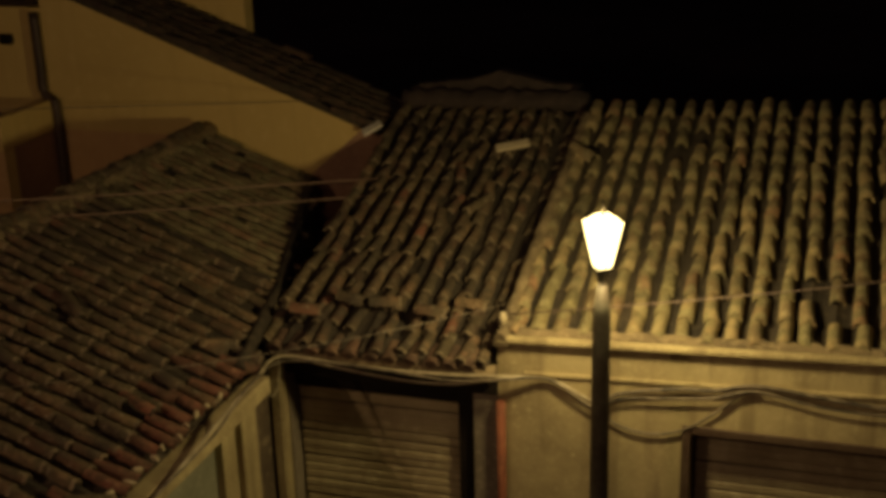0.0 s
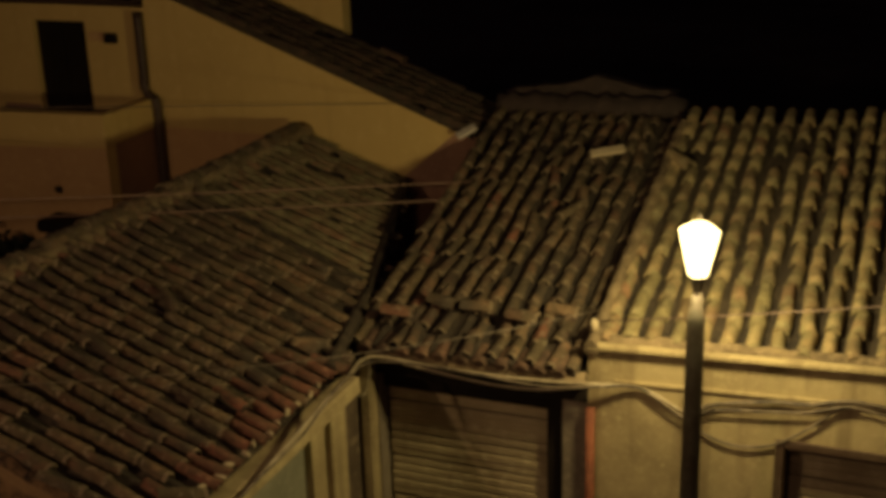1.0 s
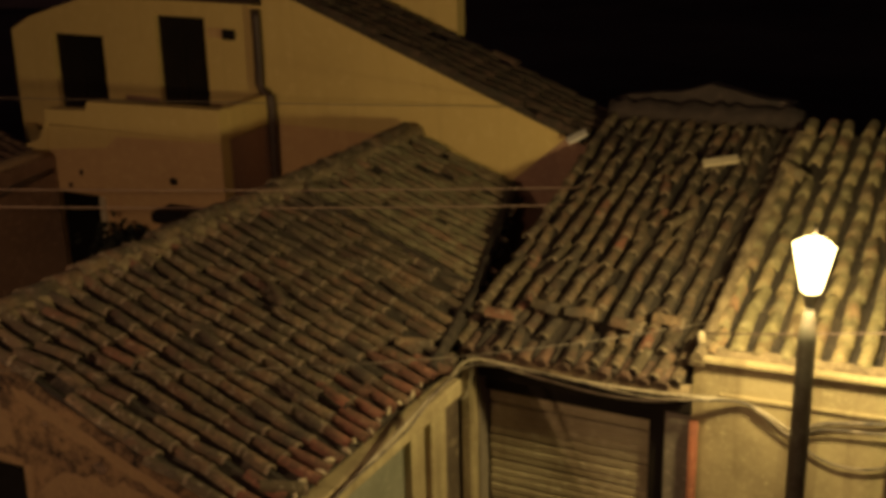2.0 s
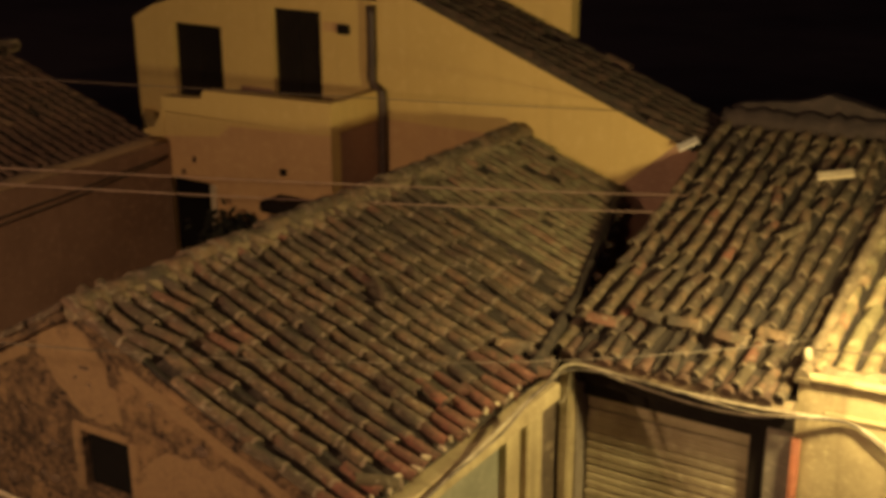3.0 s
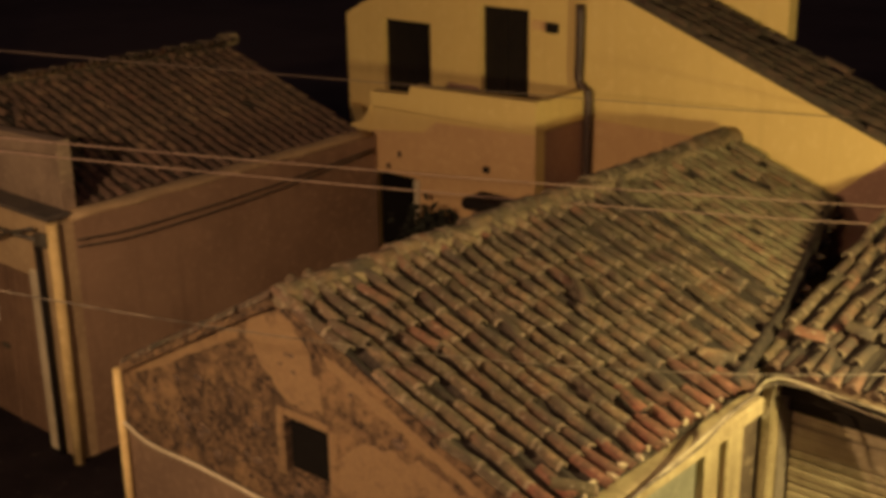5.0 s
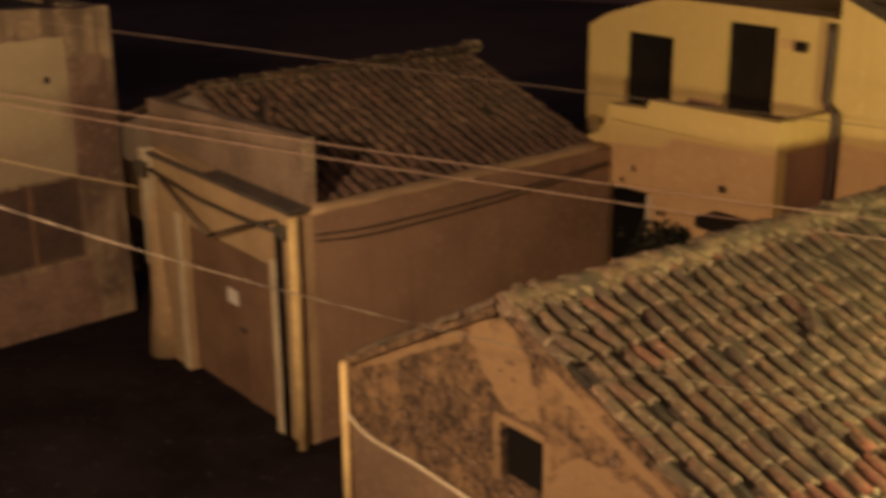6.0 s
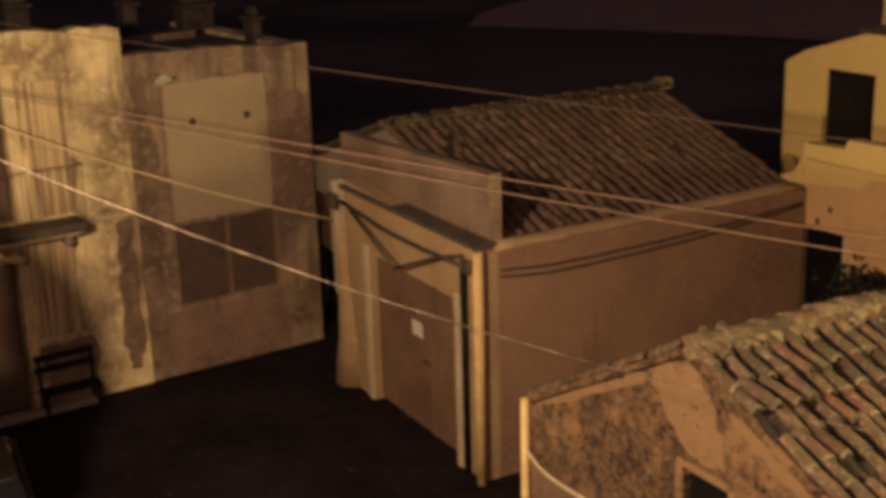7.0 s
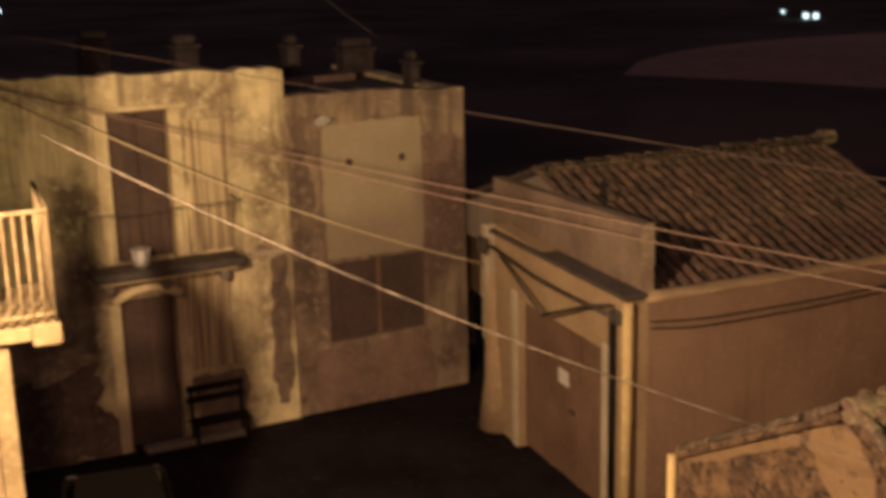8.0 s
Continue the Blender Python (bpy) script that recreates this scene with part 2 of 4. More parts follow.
M_BAND = weathered("damp_plaster_band", (0.22, 0.15, 0.098), (0.10, 0.07, 0.048), (0.32, 0.24, 0.15), big=1.4, fine=6, relief=0.02)
M_PANEL = weathered("grey_green_boards", (0.27, 0.27, 0.19), (0.2, 0.2, 0.14), (0.33, 0.32, 0.24), big=1.0, fine=12, relief=0.004)
M_STONE = weathered("rubble_stone", (0.16, 0.10, 0.06), (0.06, 0.038, 0.025), (0.27, 0.19, 0.115), big=6.0, fine=25, relief=0.02, streak=None)
M_TERRACOTTA = weathered("terracotta", (0.30, 0.10, 0.05), (0.20, 0.07, 0.038), (0.36, 0.15, 0.08), big=3, fine=14, relief=0.003)
M_TERRACE = weathered("ochre_terrace_plaster", (0.58, 0.375, 0.17), (0.50, 0.315, 0.145), (0.62, 0.42, 0.2), big=0.5, fine=8, relief=0.005)
M_DARKLEDGE = weathered("dark_ledge", (0.10, 0.08, 0.06), (0.06, 0.05, 0.04), (0.15, 0.12, 0.09), big=2, fine=14)
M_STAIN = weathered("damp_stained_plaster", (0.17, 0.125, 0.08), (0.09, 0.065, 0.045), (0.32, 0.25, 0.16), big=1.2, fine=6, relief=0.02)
M_LEAF = weathered("dark_leaves", (0.014, 0.016, 0.008), (0.008, 0.01, 0.005), (0.022, 0.025, 0.012), big=3, fine=20, relief=0.001, streak=None)
M_CARPAINT = weathered("dark_car_paint", (0.006, 0.006, 0.010), (0.008, 0.008, 0.013), (0.008, 0.008, 0.012), big=2, fine=30, rough=0.55, relief=0.0005, streak=None)
M_CARGLASS = weathered("dark_car_glass", (0.012, 0.013, 0.015), (0.01, 0.01, 0.012), (0.014, 0.015, 0.017), big=2, fine=30, rough=0.08, relief=0.0002, streak=None)


def streaked(name, base, run):
    """Plaster with narrow dark runs of rust down it."""
    m, tree, bsdf = material(name)
    runs = noise_at(tree, 24.0, 2, (1.0, 1.0, 0.012))
    blot = noise_at(tree, 1.5, 5)
    col = mix(tree, ramp(tree, runs, [(0.44, (0, 0, 0)), (0.54, (0.9, 0.9, 0.9))]), base, run)
    col = mix(tree, ramp(tree, blot, [(0.5, (0, 0, 0)), (0.7, (0.7, 0.7, 0.7))]), col, (0.46, 0.36, 0.2))
    tree.links.new(col, bsdf.inputs["Base Color"])
    bsdf.inputs["Roughness"].default_value = 0.9
    bump(tree, bsdf, noise_at(tree, 22, 6), 0.5, 0.015)
    return m


M_RUNS = streaked("rust_streaked_plaster", (0.66, 0.52, 0.28), (0.20, 0.13, 0.075))

M_GLOW, _t, _b = material("lit_diffuser")
_b.inputs["Base Color"].default_value = (0.9, 0.85, 0.7, 1)
_b.inputs["Emission Color"].default_value = (1.0, 0.78, 0.30, 1)
_b.inputs["Emission Strength"].default_value = 34.0
M_FAR, _t, _b = material("far_window_light")
_b.inputs["Emission Color"].default_value = (0.75, 0.95, 0.9, 1)
_b.inputs["Emission Strength"].default_value = 1.2


# ---- geometry helpers ----
def mesh_of(bm, mat):
    me = bpy.data.meshes.new("mesh")
    bm.normal_update()
    bm.to_mesh(me)
    bm.free()
    for m in mat if isinstance(mat, (list, tuple)) else [mat]:
        me.materials.append(m)
    return me


def part(name, bm, mat, parent=None, label="", m=None):
    ob = new(name, mesh_of(bm, mat))
    if parent is not None:
        ob.parent = parent
    if m is not None:
        ob.matrix_basis = m
    return tagged(ob, label) if label else ob


def thing(name, label, category, group="", kind="", m=None):
    ob = tagged(new(name), label, category, group, kind)
    if m is not None:
        ob.matrix_basis = m
    return ob


def box(bm, lo, hi, bevel=0.0, m=None):
    r = bmesh.ops.create_cube(bm, size=1.0)
    vs = r["verts"]
    for v in vs:
        v.co = Vector([lo[k] + (v.co[k] + 0.5) * (hi[k] - lo[k]) for k in range(3)])
    if bevel:
        es = list({e for v in vs for e in v.link_edges})
        res = bmesh.ops.bevel(bm, geom=es, offset=bevel, segments=1, affect="EDGES")
        vs = list({v for f in res["faces"] for v in f.verts} | {v for v in vs if v.is_valid})
    if m is not None:
        bmesh.ops.transform(bm, matrix=m, verts=vs)
    return bm


def boxes(*specs, bevel=0.0):
    bm = bmesh.new()
    for lo, hi in specs:
        box(bm, lo, hi, bevel)
    return bm


def tube(points, radius, sides=8, closed_ends=True):
    """A round bar along points; radius may be a list."""
    bm = bmesh.new()
    pts = [Vector(p) for p in points]
    rad = radius if isinstance(radius, (list, tuple)) else [radius] * len(pts)
    rings = []
    for i, p in enumerate(pts):
        way = (pts[min(i + 1, len(pts) - 1)] - pts[max(i - 1, 0)]).normalized()
        side = way.cross(Vector((0, 0, 1)) if abs(way.z) < 0.95 else Vector((0, 1, 0))).normalized()
        up = side.cross(way)
        rings.append([bm.verts.new(p + rad[i] * (math.cos(a) * side + math.sin(a) * up))
                      for a in (2 * math.pi * k / sides for k in range(sides))])
    for a, b in zip(rings, rings[1:]):
        for k in range(sides):
            f = bm.faces.new((a[k], a[(k + 1) % sides], b[(k + 1) % sides], b[k]))
            f.smooth = True
    if closed_ends:
        bm.faces.new(rings[0][::-1])
        bm.faces.new(rings[-1])
    bmesh.ops.recalc_face_normals(bm, faces=bm.faces)
    return bm


def sagging(a, b, sag, n=24, wobble=0.0, seed=1):
    a, b = Vector(a), Vector(b)
    rnd = random.Random(seed)
    out = []
    for i in range(n + 1):
        k = i / n
        p = a.lerp(b, k) - Vector((0, 0, sag * 4 * k * (1 - k)))
        if wobble and 0 < i < n:
            p += Vector([rnd.uniform(-wobble, wobble) for _ in range(3)])
        out.append(p)
    return out


def smooth_path(points, n=6):
    """Catmull-Rom through the points."""
    p = [Vector(q) for q in points]
    p = [2 * p[0] - p[1], *p, 2 * p[-1] - p[-2]]
    out = []
    for a, b, c, d in zip(p, p[1:], p[2:], p[3:]):
        for i in range(n):
            t = i / n
            out.append(0.5 * (2 * b + (c - a) * t + (2 * a - 5 * b + 4 * c - d) * t * t + (3 * b - a - 3 * c + d) * t ** 3))
    return out + [p[-2]]


def wall(p0, p1, profile, holes=(), thick=0.3, foot=0.0, rough=0.0, step=0.45):
    """A wall with its outer face on p0-p1 and its body to the left of that way. profile: (s, z) of the top; holes: s0, s1, z0, z1."""
    bm = bmesh.new()
    p0, p1 = Vector((*p0, 0)), Vector((*p1, 0))
    way = (p1 - p0).normalized()
    inward = Vector((-way.y, way.x, 0))

    def top(s):
        for (a, za), (b, zb) in zip(profile, profile[1:]):
            if a <= s <= b:
                return za + (zb - za) * (s - a) / (b - a)
        return profile[-1][1]

    s_cuts = sorted({round(s, 4) for s in [q[0] for q in profile] + [h[0] for h in holes] + [h[1] for h in holes]})
    fine = []
    for a, b in zip(s_cuts, s_cuts[1:]):
        n = max(1, int((b - a) / step)) if rough else 1
        fine += [a + (b - a) * k / n for k in range(n)]
    fine.append(s_cuts[-1])
    z_all = sorted({foot} | {h[2] for h in holes} | {h[3] for h in holes})
    rnd = random.Random(len(holes) * 7 + int(profile[-1][0] * 100))
    jit = {s: (rnd.uniform(-rough, rough), rnd.uniform(-rough, rough)) for s in fine}
    cache = {}

    def vert(s, z, k):
        key = (round(s, 4), round(z, 4), k)
        if key not in cache:
            cache[key] = bm.verts.new(p0 + way * s + inward * (thick * k) + Vector((0, 0, z)))
        return cache[key]

    def quad(*vs):
        vs = list(dict.fromkeys(vs))
        if len(vs) > 2:
            try:
                bm.faces.new(vs)
            except ValueError:
                pass

    cells = []
    for a, b in zip(fine, fine[1:]):
        ta, tb = top(a + 1e-6) + jit[a][0], top(b - 1e-6) + jit[b][0]
        zs = [z for z in z_all if z < min(ta, tb) - 1e-3]
        levels = [(z, z) for z in zs] + [(ta, tb)]
        for (la, lb), (ua, ub) in zip(levels, levels[1:]):
            mid_s, mid_z = (a + b) / 2, (la + ua) / 2
            if any(h[0] < mid_s < h[1] and h[2] < mid_z < h[3] for h in holes):
                continue
            cells.append((a, b, la, lb, ua, ub))
    for a, b, la, lb, ua, ub in cells:
        quad(vert(a, la, 0), vert(b, lb, 0), vert(b, ub, 0), vert(a, ua, 0))
        quad(vert(a, la, 1), vert(a, ua, 1), vert(b, ub, 1), vert(b, lb, 1))
    inv = {v: key for key, v in cache.items()}
    for e in [e for e in bm.edges if e.is_boundary]:
        (s1, z1, k1), (s2, z2, k2) = inv[e.verts[0]], inv[e.verts[1]]
        if k1 == 0 and k2 == 0:
            quad(vert(s1, z1, 0), vert(s2, z2, 0), vert(s2, z2, 1), vert(s1, z1, 1))
    bmesh.ops.recalc_face_normals(bm, faces=bm.faces)
    return bm


def tile_bm(length=0.47, wide=0.086, narrow=0.076, thick=0.014, n=6, seed=0):
    """A half-round clay tile: axis along y, wide end at y = 0, resting on z = 0."""
    rnd = random.Random(seed)
    bm = bmesh.new()
    rows = []
    for y, r in ((0, wide), (length * 0.5, (wide + narrow) / 2), (length, narrow)):
        bow = rnd.uniform(-0.004, 0.004)
        outer, inner = [], []
        for k in range(n + 1):
            a = math.pi * k / n
            w = 1 + rnd.uniform(-0.04, 0.04)
            chip = rnd.uniform(0, 0.02) if y == 0 else 0
            outer.append(bm.verts.new((math.cos(a) * r * w + bow, y + chip, math.sin(a) * r * 0.92 * w)))
            inner.append(bm.verts.new((math.cos(a) * (r - thick) + bow, y + chip, math.sin(a) * (r - thick) * 0.92)))
        rows.append((outer, inner))
    for (o1, i1), (o2, i2) in zip(rows, rows[1:]):
        for k in range(n):
            f = bm.faces.new((o1[k], o2[k], o2[k + 1], o1[k + 1]))
            f.smooth = True
            f = bm.faces.new((i1[k], i1[k + 1], i2[k + 1], i2[k]))
            f.smooth = True
    o, i = rows[0]
    for k in range(n):
        bm.faces.new((o[k], o[k + 1], i[k + 1], i[k])).material_index = 1
    lip = [bm.verts.new(v.co * 1.0 + Vector((0, 0.035, 0.0015))) for v in o]
    edge = [bm.verts.new(v.co + Vector((v.co.x * 0.03, 0, 0.003))) for v in o]
    for k in range(n):
        bm.faces.new((edge[k], lip[k], lip[k + 1], edge[k + 1])).material_index = 1
    bmesh.ops.recalc_face_normals(bm, faces=bm.faces)
    return bm


TILES = []
for seed in range(6):
    me = mesh_of(tile_bm(seed=seed), (M_TILE, M_RIM))
    TILES.append(me)
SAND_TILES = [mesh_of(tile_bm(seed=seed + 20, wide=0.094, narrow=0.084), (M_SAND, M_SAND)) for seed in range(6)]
AGED_TILES = [mesh_of(tile_bm(seed=seed + 40, thick=0.018), (M_AGED, M_AGED)) for seed in range(6)]
DULL_TILES = [mesh_of(tile_bm(seed=seed + 30), (M_DULL, M_DULL)) for seed in range(6)]
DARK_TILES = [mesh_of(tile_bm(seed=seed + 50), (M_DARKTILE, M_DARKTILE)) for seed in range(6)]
RED_TILES = []
for seed in range(3):
    RED_TILES.append(mesh_of(tile_bm(seed=seed + 10, n=5), (M_RED, M_RED)))


def tiled_roof(name, parent, eave, across, up, width, length, keep=lambda p: True, parts=300, near=(0, 0), gap=0.29,
               row=0.37, thick=0.10, red=lambda r, y: False, messy=0.0, seed=1, label="", mat=None, look=None):
    """A roof slope of half-round tiles. eave: its lower corner; across: unit way along the eave; up: unit way up the slope."""
    tiles, joined = look or (TILES, M_TILES)
    rnd = random.Random(seed)
    across, up = Vector(across).normalized(), Vector(up).normalized()
    out = across.cross(up).normalized()
    if out.z < 0:
        out = -out
    eave = Vector(eave)
    frame_m = Matrix((across, up, out)).transposed()
    # bed: hollow channels between the rows of cover tiles
    bm = bmesh.new()
    cols = int(width / gap)
    steps = max(2, int(length / 0.3))
    prof = []
    for c in range(cols + 1):
        for k, dz in ((0.0, 0.02), (0.25, -0.015), (0.5, -0.03), (0.75, -0.015)):
            prof.append(((c + k) * gap, dz))
    grid = []
    for j in range(steps + 1):
        y = length * j / steps
        rowv = []
        for x, dz in prof:
            if x > width + 0.02:
                break
            rowv.append(bm.verts.new(eave + across * x + up * y + out * dz))
        grid.append(rowv)
    made = {}
    for j in range(steps):
        for i in range(len(grid[0]) - 1):
            q = (grid[j][i], grid[j][i + 1], grid[j + 1][i + 1], grid[j + 1][i])
            if keep(sum((v.co for v in q), Vector()) / 4):
                made[(i, j)] = bm.faces.new(q)
    bmesh.ops.delete(bm, geom=[v for v in bm.verts if not v.link_faces], context="VERTS")
    res = bmesh.ops.extrude_face_region(bm, geom=list(bm.faces))
    bmesh.ops.translate(bm, vec=-out * thick, verts=[g for g in res["geom"] if isinstance(g, bmesh.types.BMVert)])
    bmesh.ops.recalc_face_normals(bm, faces=bm.faces)
    roof = part(name, bm, mat or M_BED, parent, label)
    places = []
    for c in range(cols + 1):
        wav, drift = rnd.uniform(-0.012, 0.012), rnd.uniform(-0.02, 0.02)
        for r in range(int(length / row) + 1):
            y = r * row + drift + rnd.uniform(-0.02, 0.02) * (1 + 2 * messy)
            x = c * gap + wav + rnd.uniform(-0.01, 0.01) * (1 + 2 * messy)
            if y > length - 0.1:
                continue
            at = eave + across * x + up * y + out * (0.012 + rnd.uniform(0, 0.006))
            if not keep(at + up * 0.18) or rnd.random() < 0.008 + 0.03 * messy:
                continue
            lift = math.atan2(0.016, 0.43)
            local = Euler((-lift + rnd.gauss(0, 0.015) * (1 + messy), rnd.gauss(0, 0.03) * (1 + messy),
                           rnd.gauss(0, 0.022) * (1 + 3 * messy))).to_matrix()
            if rnd.random() < 0.035 * messy:
                local = Euler((rnd.uniform(-0.1, 0.1), rnd.uniform(-0.3, 0.3), rnd.uniform(-0.9, 0.9))).to_matrix()
                at += out * 0.05
            m = (frame_m @ local).to_4x4()
            m.translation = at + out * 0.016
            size = rnd.uniform(0.92, 1.08) * gap / 0.235
            places.append((m @ Matrix.Diagonal((size * 0.82, 1, size * 0.92, 1)), r))
    places.sort(key=lambda q: (q[0].translation.xy - Vector(near)).length)
    for m, r in places[:parts]:
        ob = new("tile", rnd.choice(RED_TILES if red(r, m.translation.y) and rnd.random() < (0.85, 0.5, 0.25)[r] else tiles))
        ob.parent = roof
        ob.matrix_basis = m
    if places[parts:]:
        vs, fs, slots = [], [], []
        srcs = []
        for me in tiles:
            co = np.empty(len(me.vertices) * 3)
            me.vertices.foreach_get("co", co)
            srcs.append((co.reshape(-1, 3), [tuple(p.vertices) for p in me.polygons], [p.material_index for p in me.polygons]))
        for m, r in places[parts:]:
            co, polys, idx = rnd.choice(srcs)
            mm = np.array(m)
            base = len(vs)
            vs += (co @ mm[:3, :3].T + mm[:3, 3]).tolist()
            fs += [tuple(base + k for k in p) for p in polys]
            slots += idx
        me = bpy.data.meshes.new("mesh")
        me.from_pydata(vs, [], fs)
        me.polygons.foreach_set("use_smooth", [len(p) == 4 for p in fs])
        me.materials.append(joined)
        me.materials.append(M_RIM if look is None else joined)
        me.polygons.foreach_set("material_index", slots)
        ob = tagged(new("tile_field", me), "many old half-round clay tiles", kind="stuff")
        ob.parent = roof
    return roof


def ridge_caps(parent, a, b, seed=3, step=0.42, size=1.45):
    a, b = Vector(a), Vector(b)
    rnd = random.Random(seed)
    way = (b - a).normalized()
    side = way.cross(Vector((0, 0, 1))).normalized()
    base = Matrix((side, way, side.cross(way))).transposed()
    n = int((b - a).length / step)
    for i in range(n):
        m = (base @ Euler((rnd.gauss(-0.03, 0.03), rnd.gauss(0, 0.06), rnd.gauss(0, 0.04))).to_matrix()).to_4x4()
        m.translation = a + way * (i * step) + Vector((0, 0, 0.03 + rnd.uniform(-0.01, 0.015)))
        ob = new("ridge_tile", rnd.choice(TILES))
        ob.parent = parent
        ob.matrix_basis = m @ Matrix.Diagonal((size, 1, size, 1))


def lumpy_strip(a, b, width, height, seed=1, step=0.12):
    """A hand-laid bead of mortar from a to b."""
    bm = bmesh.new()
    a, b = Vector(a), Vector(b)
    rnd = random.Random(seed)
    n = max(2, int((b - a).length / step))
    way = (b - a).normalized()
    side = way.cross(Vector((0, 0, 1))).normalized()
    up = side.cross(way)
    rows = []
    for i in range(n + 1):
        p = a.lerp(b, i / n)
        w, h = width * rnd.uniform(0.8, 1.2), height * rnd.uniform(0.75, 1.25)
        rows.append([bm.verts.new(p + side * x * w + up * z * h) for x, z in ((-0.5, -0.3), (-0.42, 0.5), (-0.12, 1), (0.16, 0.95), (0.42, 0.45), (0.5, -0.3))])
    for r, q in zip(rows, rows[1:]):
        for k in range(5):
            f = bm.faces.new((r[k], r[k + 1], q[k + 1], q[k]))
            f.smooth = True
        bm.faces.new((r[5], r[0], q[0], q[5]))
    bm.faces.new(rows[0])
    bm.faces.new(rows[-1])
    bmesh.ops.recalc_face_normals(bm, faces=bm.faces)
    return bm


# ---- ground ----
def ground_sheet():
    bm = bmesh.new()
    xs = [-1500, -400, -150, -80, -50] + [-40 + 1.0 * k for k in range(66)] + [50, 150, 400, 1500]
    ys = [-1500, -400, -100, -40] + [-10 + 1.0 * k for k in range(46)] + [60, 120, 400, 1500]
    grid = [[bm.verts.new((x, y, 0.03 * noise.noise(Vector((x * 0.4, y * 0.4, 0))) if -40 < x < 26 and -10 < y < 36 else 0)) for x in xs] for y in ys]
    for r, q in zip(grid, grid[1:]):
        for i in range(len(xs) - 1):
            bm.faces.new((r[i], r[i + 1], q[i + 1], q[i]))
    return bm


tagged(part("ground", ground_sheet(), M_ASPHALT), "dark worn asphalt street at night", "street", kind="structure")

def railing(parent, points, foot, height, spacing, mat, bar=0.012):
    """Iron railing: two rails and upright bars along plan points."""
    pts = [Vector((*p, 0)) for p in points]
    for z, r in ((foot + height, bar * 1.6), (foot + 0.08, bar * 1.2)):
        part("rail", tube([p + Vector((0, 0, z)) for p in pts], r, 6), mat, parent)
    bm = tube([(0, 0, foot), (0, 0, foot + height)], bar, 6)
    me = mesh_of(bm, mat)
    for a, b in zip(pts, pts[1:]):
        n = max(1, int((b - a).length / spacing))
        for k in range(n + 1):
            ob = new("baluster", me)
            ob.parent = parent
            ob.location = a.lerp(b, k / n)


def cable(name, points, radius, mat, label, group=""):
    return tagged(part(name, tube(points, radius, 6), mat), label, "cable", group)


def blotch(y0, y1, z0, z1, x, ragged, seed, thick=0.012):
    """A patch of plaster with a ragged outline on a wall that faces x."""
    rnd = random.Random(seed)
    pts = []
    for (ya, za), (yb, zb) in (((y0, z0), (y1, z0)), ((y1, z0), (y1, z1)), ((y1, z1), (y0, z1)), ((y0, z1), (y0, z0))):
        n = max(2, int(math.hypot(yb - ya, zb - za) / 0.14))
        pts += [(ya + (yb - ya) * k / n, za + (zb - za) * k / n) for k in range(n)]
    bm = bmesh.new()
    vs = []
    for y, z in pts:
        w = ragged * (noise.noise(Vector((y * 1.3, z * 1.3, seed))) * 1.6 + rnd.uniform(-0.4, 0.4))
        cy, cz = (y0 + y1) / 2, (z0 + z1) / 2
        vs.append(bm.verts.new((x, y + w * (1 if y > cy else -1), max(0.0, z + w * (1 if z > cz else -1) * 0.8))))
    f = bm.faces.new(vs)
    res = bmesh.ops.extrude_face_region(bm, geom=[f])
    bmesh.ops.translate(bm, vec=(thick, 0, 0), verts=[g for g in res["geom"] if isinstance(g, bmesh.types.BMVert)])
    bmesh.ops.recalc_face_normals(bm, faces=bm.faces)
    return bm


# ---- gabled house with the eroded front ----
RX, RZ = -9.24, 4.6
WEST, EAST = -12.2, -6.0
gh = thing("gabled_house", "low gabled house with eroded render and clay roof", "house")
front_y, back_y = 7.82, 17.33
slope_w, slope_e = (RZ - 2.95) / 3.0, (RZ - 3.26) / 3.4
part("front_wall", wall((WEST, front_y), (EAST, front_y),
     [(0, RZ - slope_w * 2.96 - 0.06), (RX - WEST, RZ - 0.05), (EAST - WEST, RZ - slope_e * 3.24 - 0.06)],
     [(2.94, 3.62, 2.62, 3.27)], 0.35, 2.13, rough=0.012), M_RUBBLE, gh, "eroded render showing rubble stone")
part("lower_wall", wall((WEST, front_y - 0.015), (EAST, front_y - 0.015), [(0, 2.126), (6.2, 2.126)], [], 0.36), M_BASE, gh, "smooth tan lower plaster")
part("east_wall", wall((EAST, front_y + 0.352), (EAST, 11.78), [(0, 3.12), (3.606, 3.12)], [(0.5, 2.85, 0.3, 2.72)], 0.3), M_CREAM, gh, "cream plaster side wall")
part("side_panel", boxes(((EAST - 0.16, 8.67, 0.3), (EAST - 0.1, 11.02, 2.72))), M_PANEL, gh, "grey-green boarded opening")
part("pilaster", boxes(((EAST + 0.003, 11.35, 0), (EAST + 0.1, 11.72, 2.9)), bevel=0.02), M_CREAM, gh)
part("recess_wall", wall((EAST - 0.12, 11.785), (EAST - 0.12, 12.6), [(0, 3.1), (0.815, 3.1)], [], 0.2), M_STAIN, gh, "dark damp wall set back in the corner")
part("eave_ledge", boxes(((EAST + 0.003, front_y + 0.1, 2.98), (EAST + 0.38, 11.6, 3.19)), bevel=0.025), M_CREAM, gh)
part("west_wall", wall((WEST, back_y), (WEST, front_y + 0.352), [(0, 2.8), (back_y - front_y - 0.352, 2.8)], [], 0.3), M_COURT, gh)
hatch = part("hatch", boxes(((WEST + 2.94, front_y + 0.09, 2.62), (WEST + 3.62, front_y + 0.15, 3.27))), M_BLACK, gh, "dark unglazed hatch")
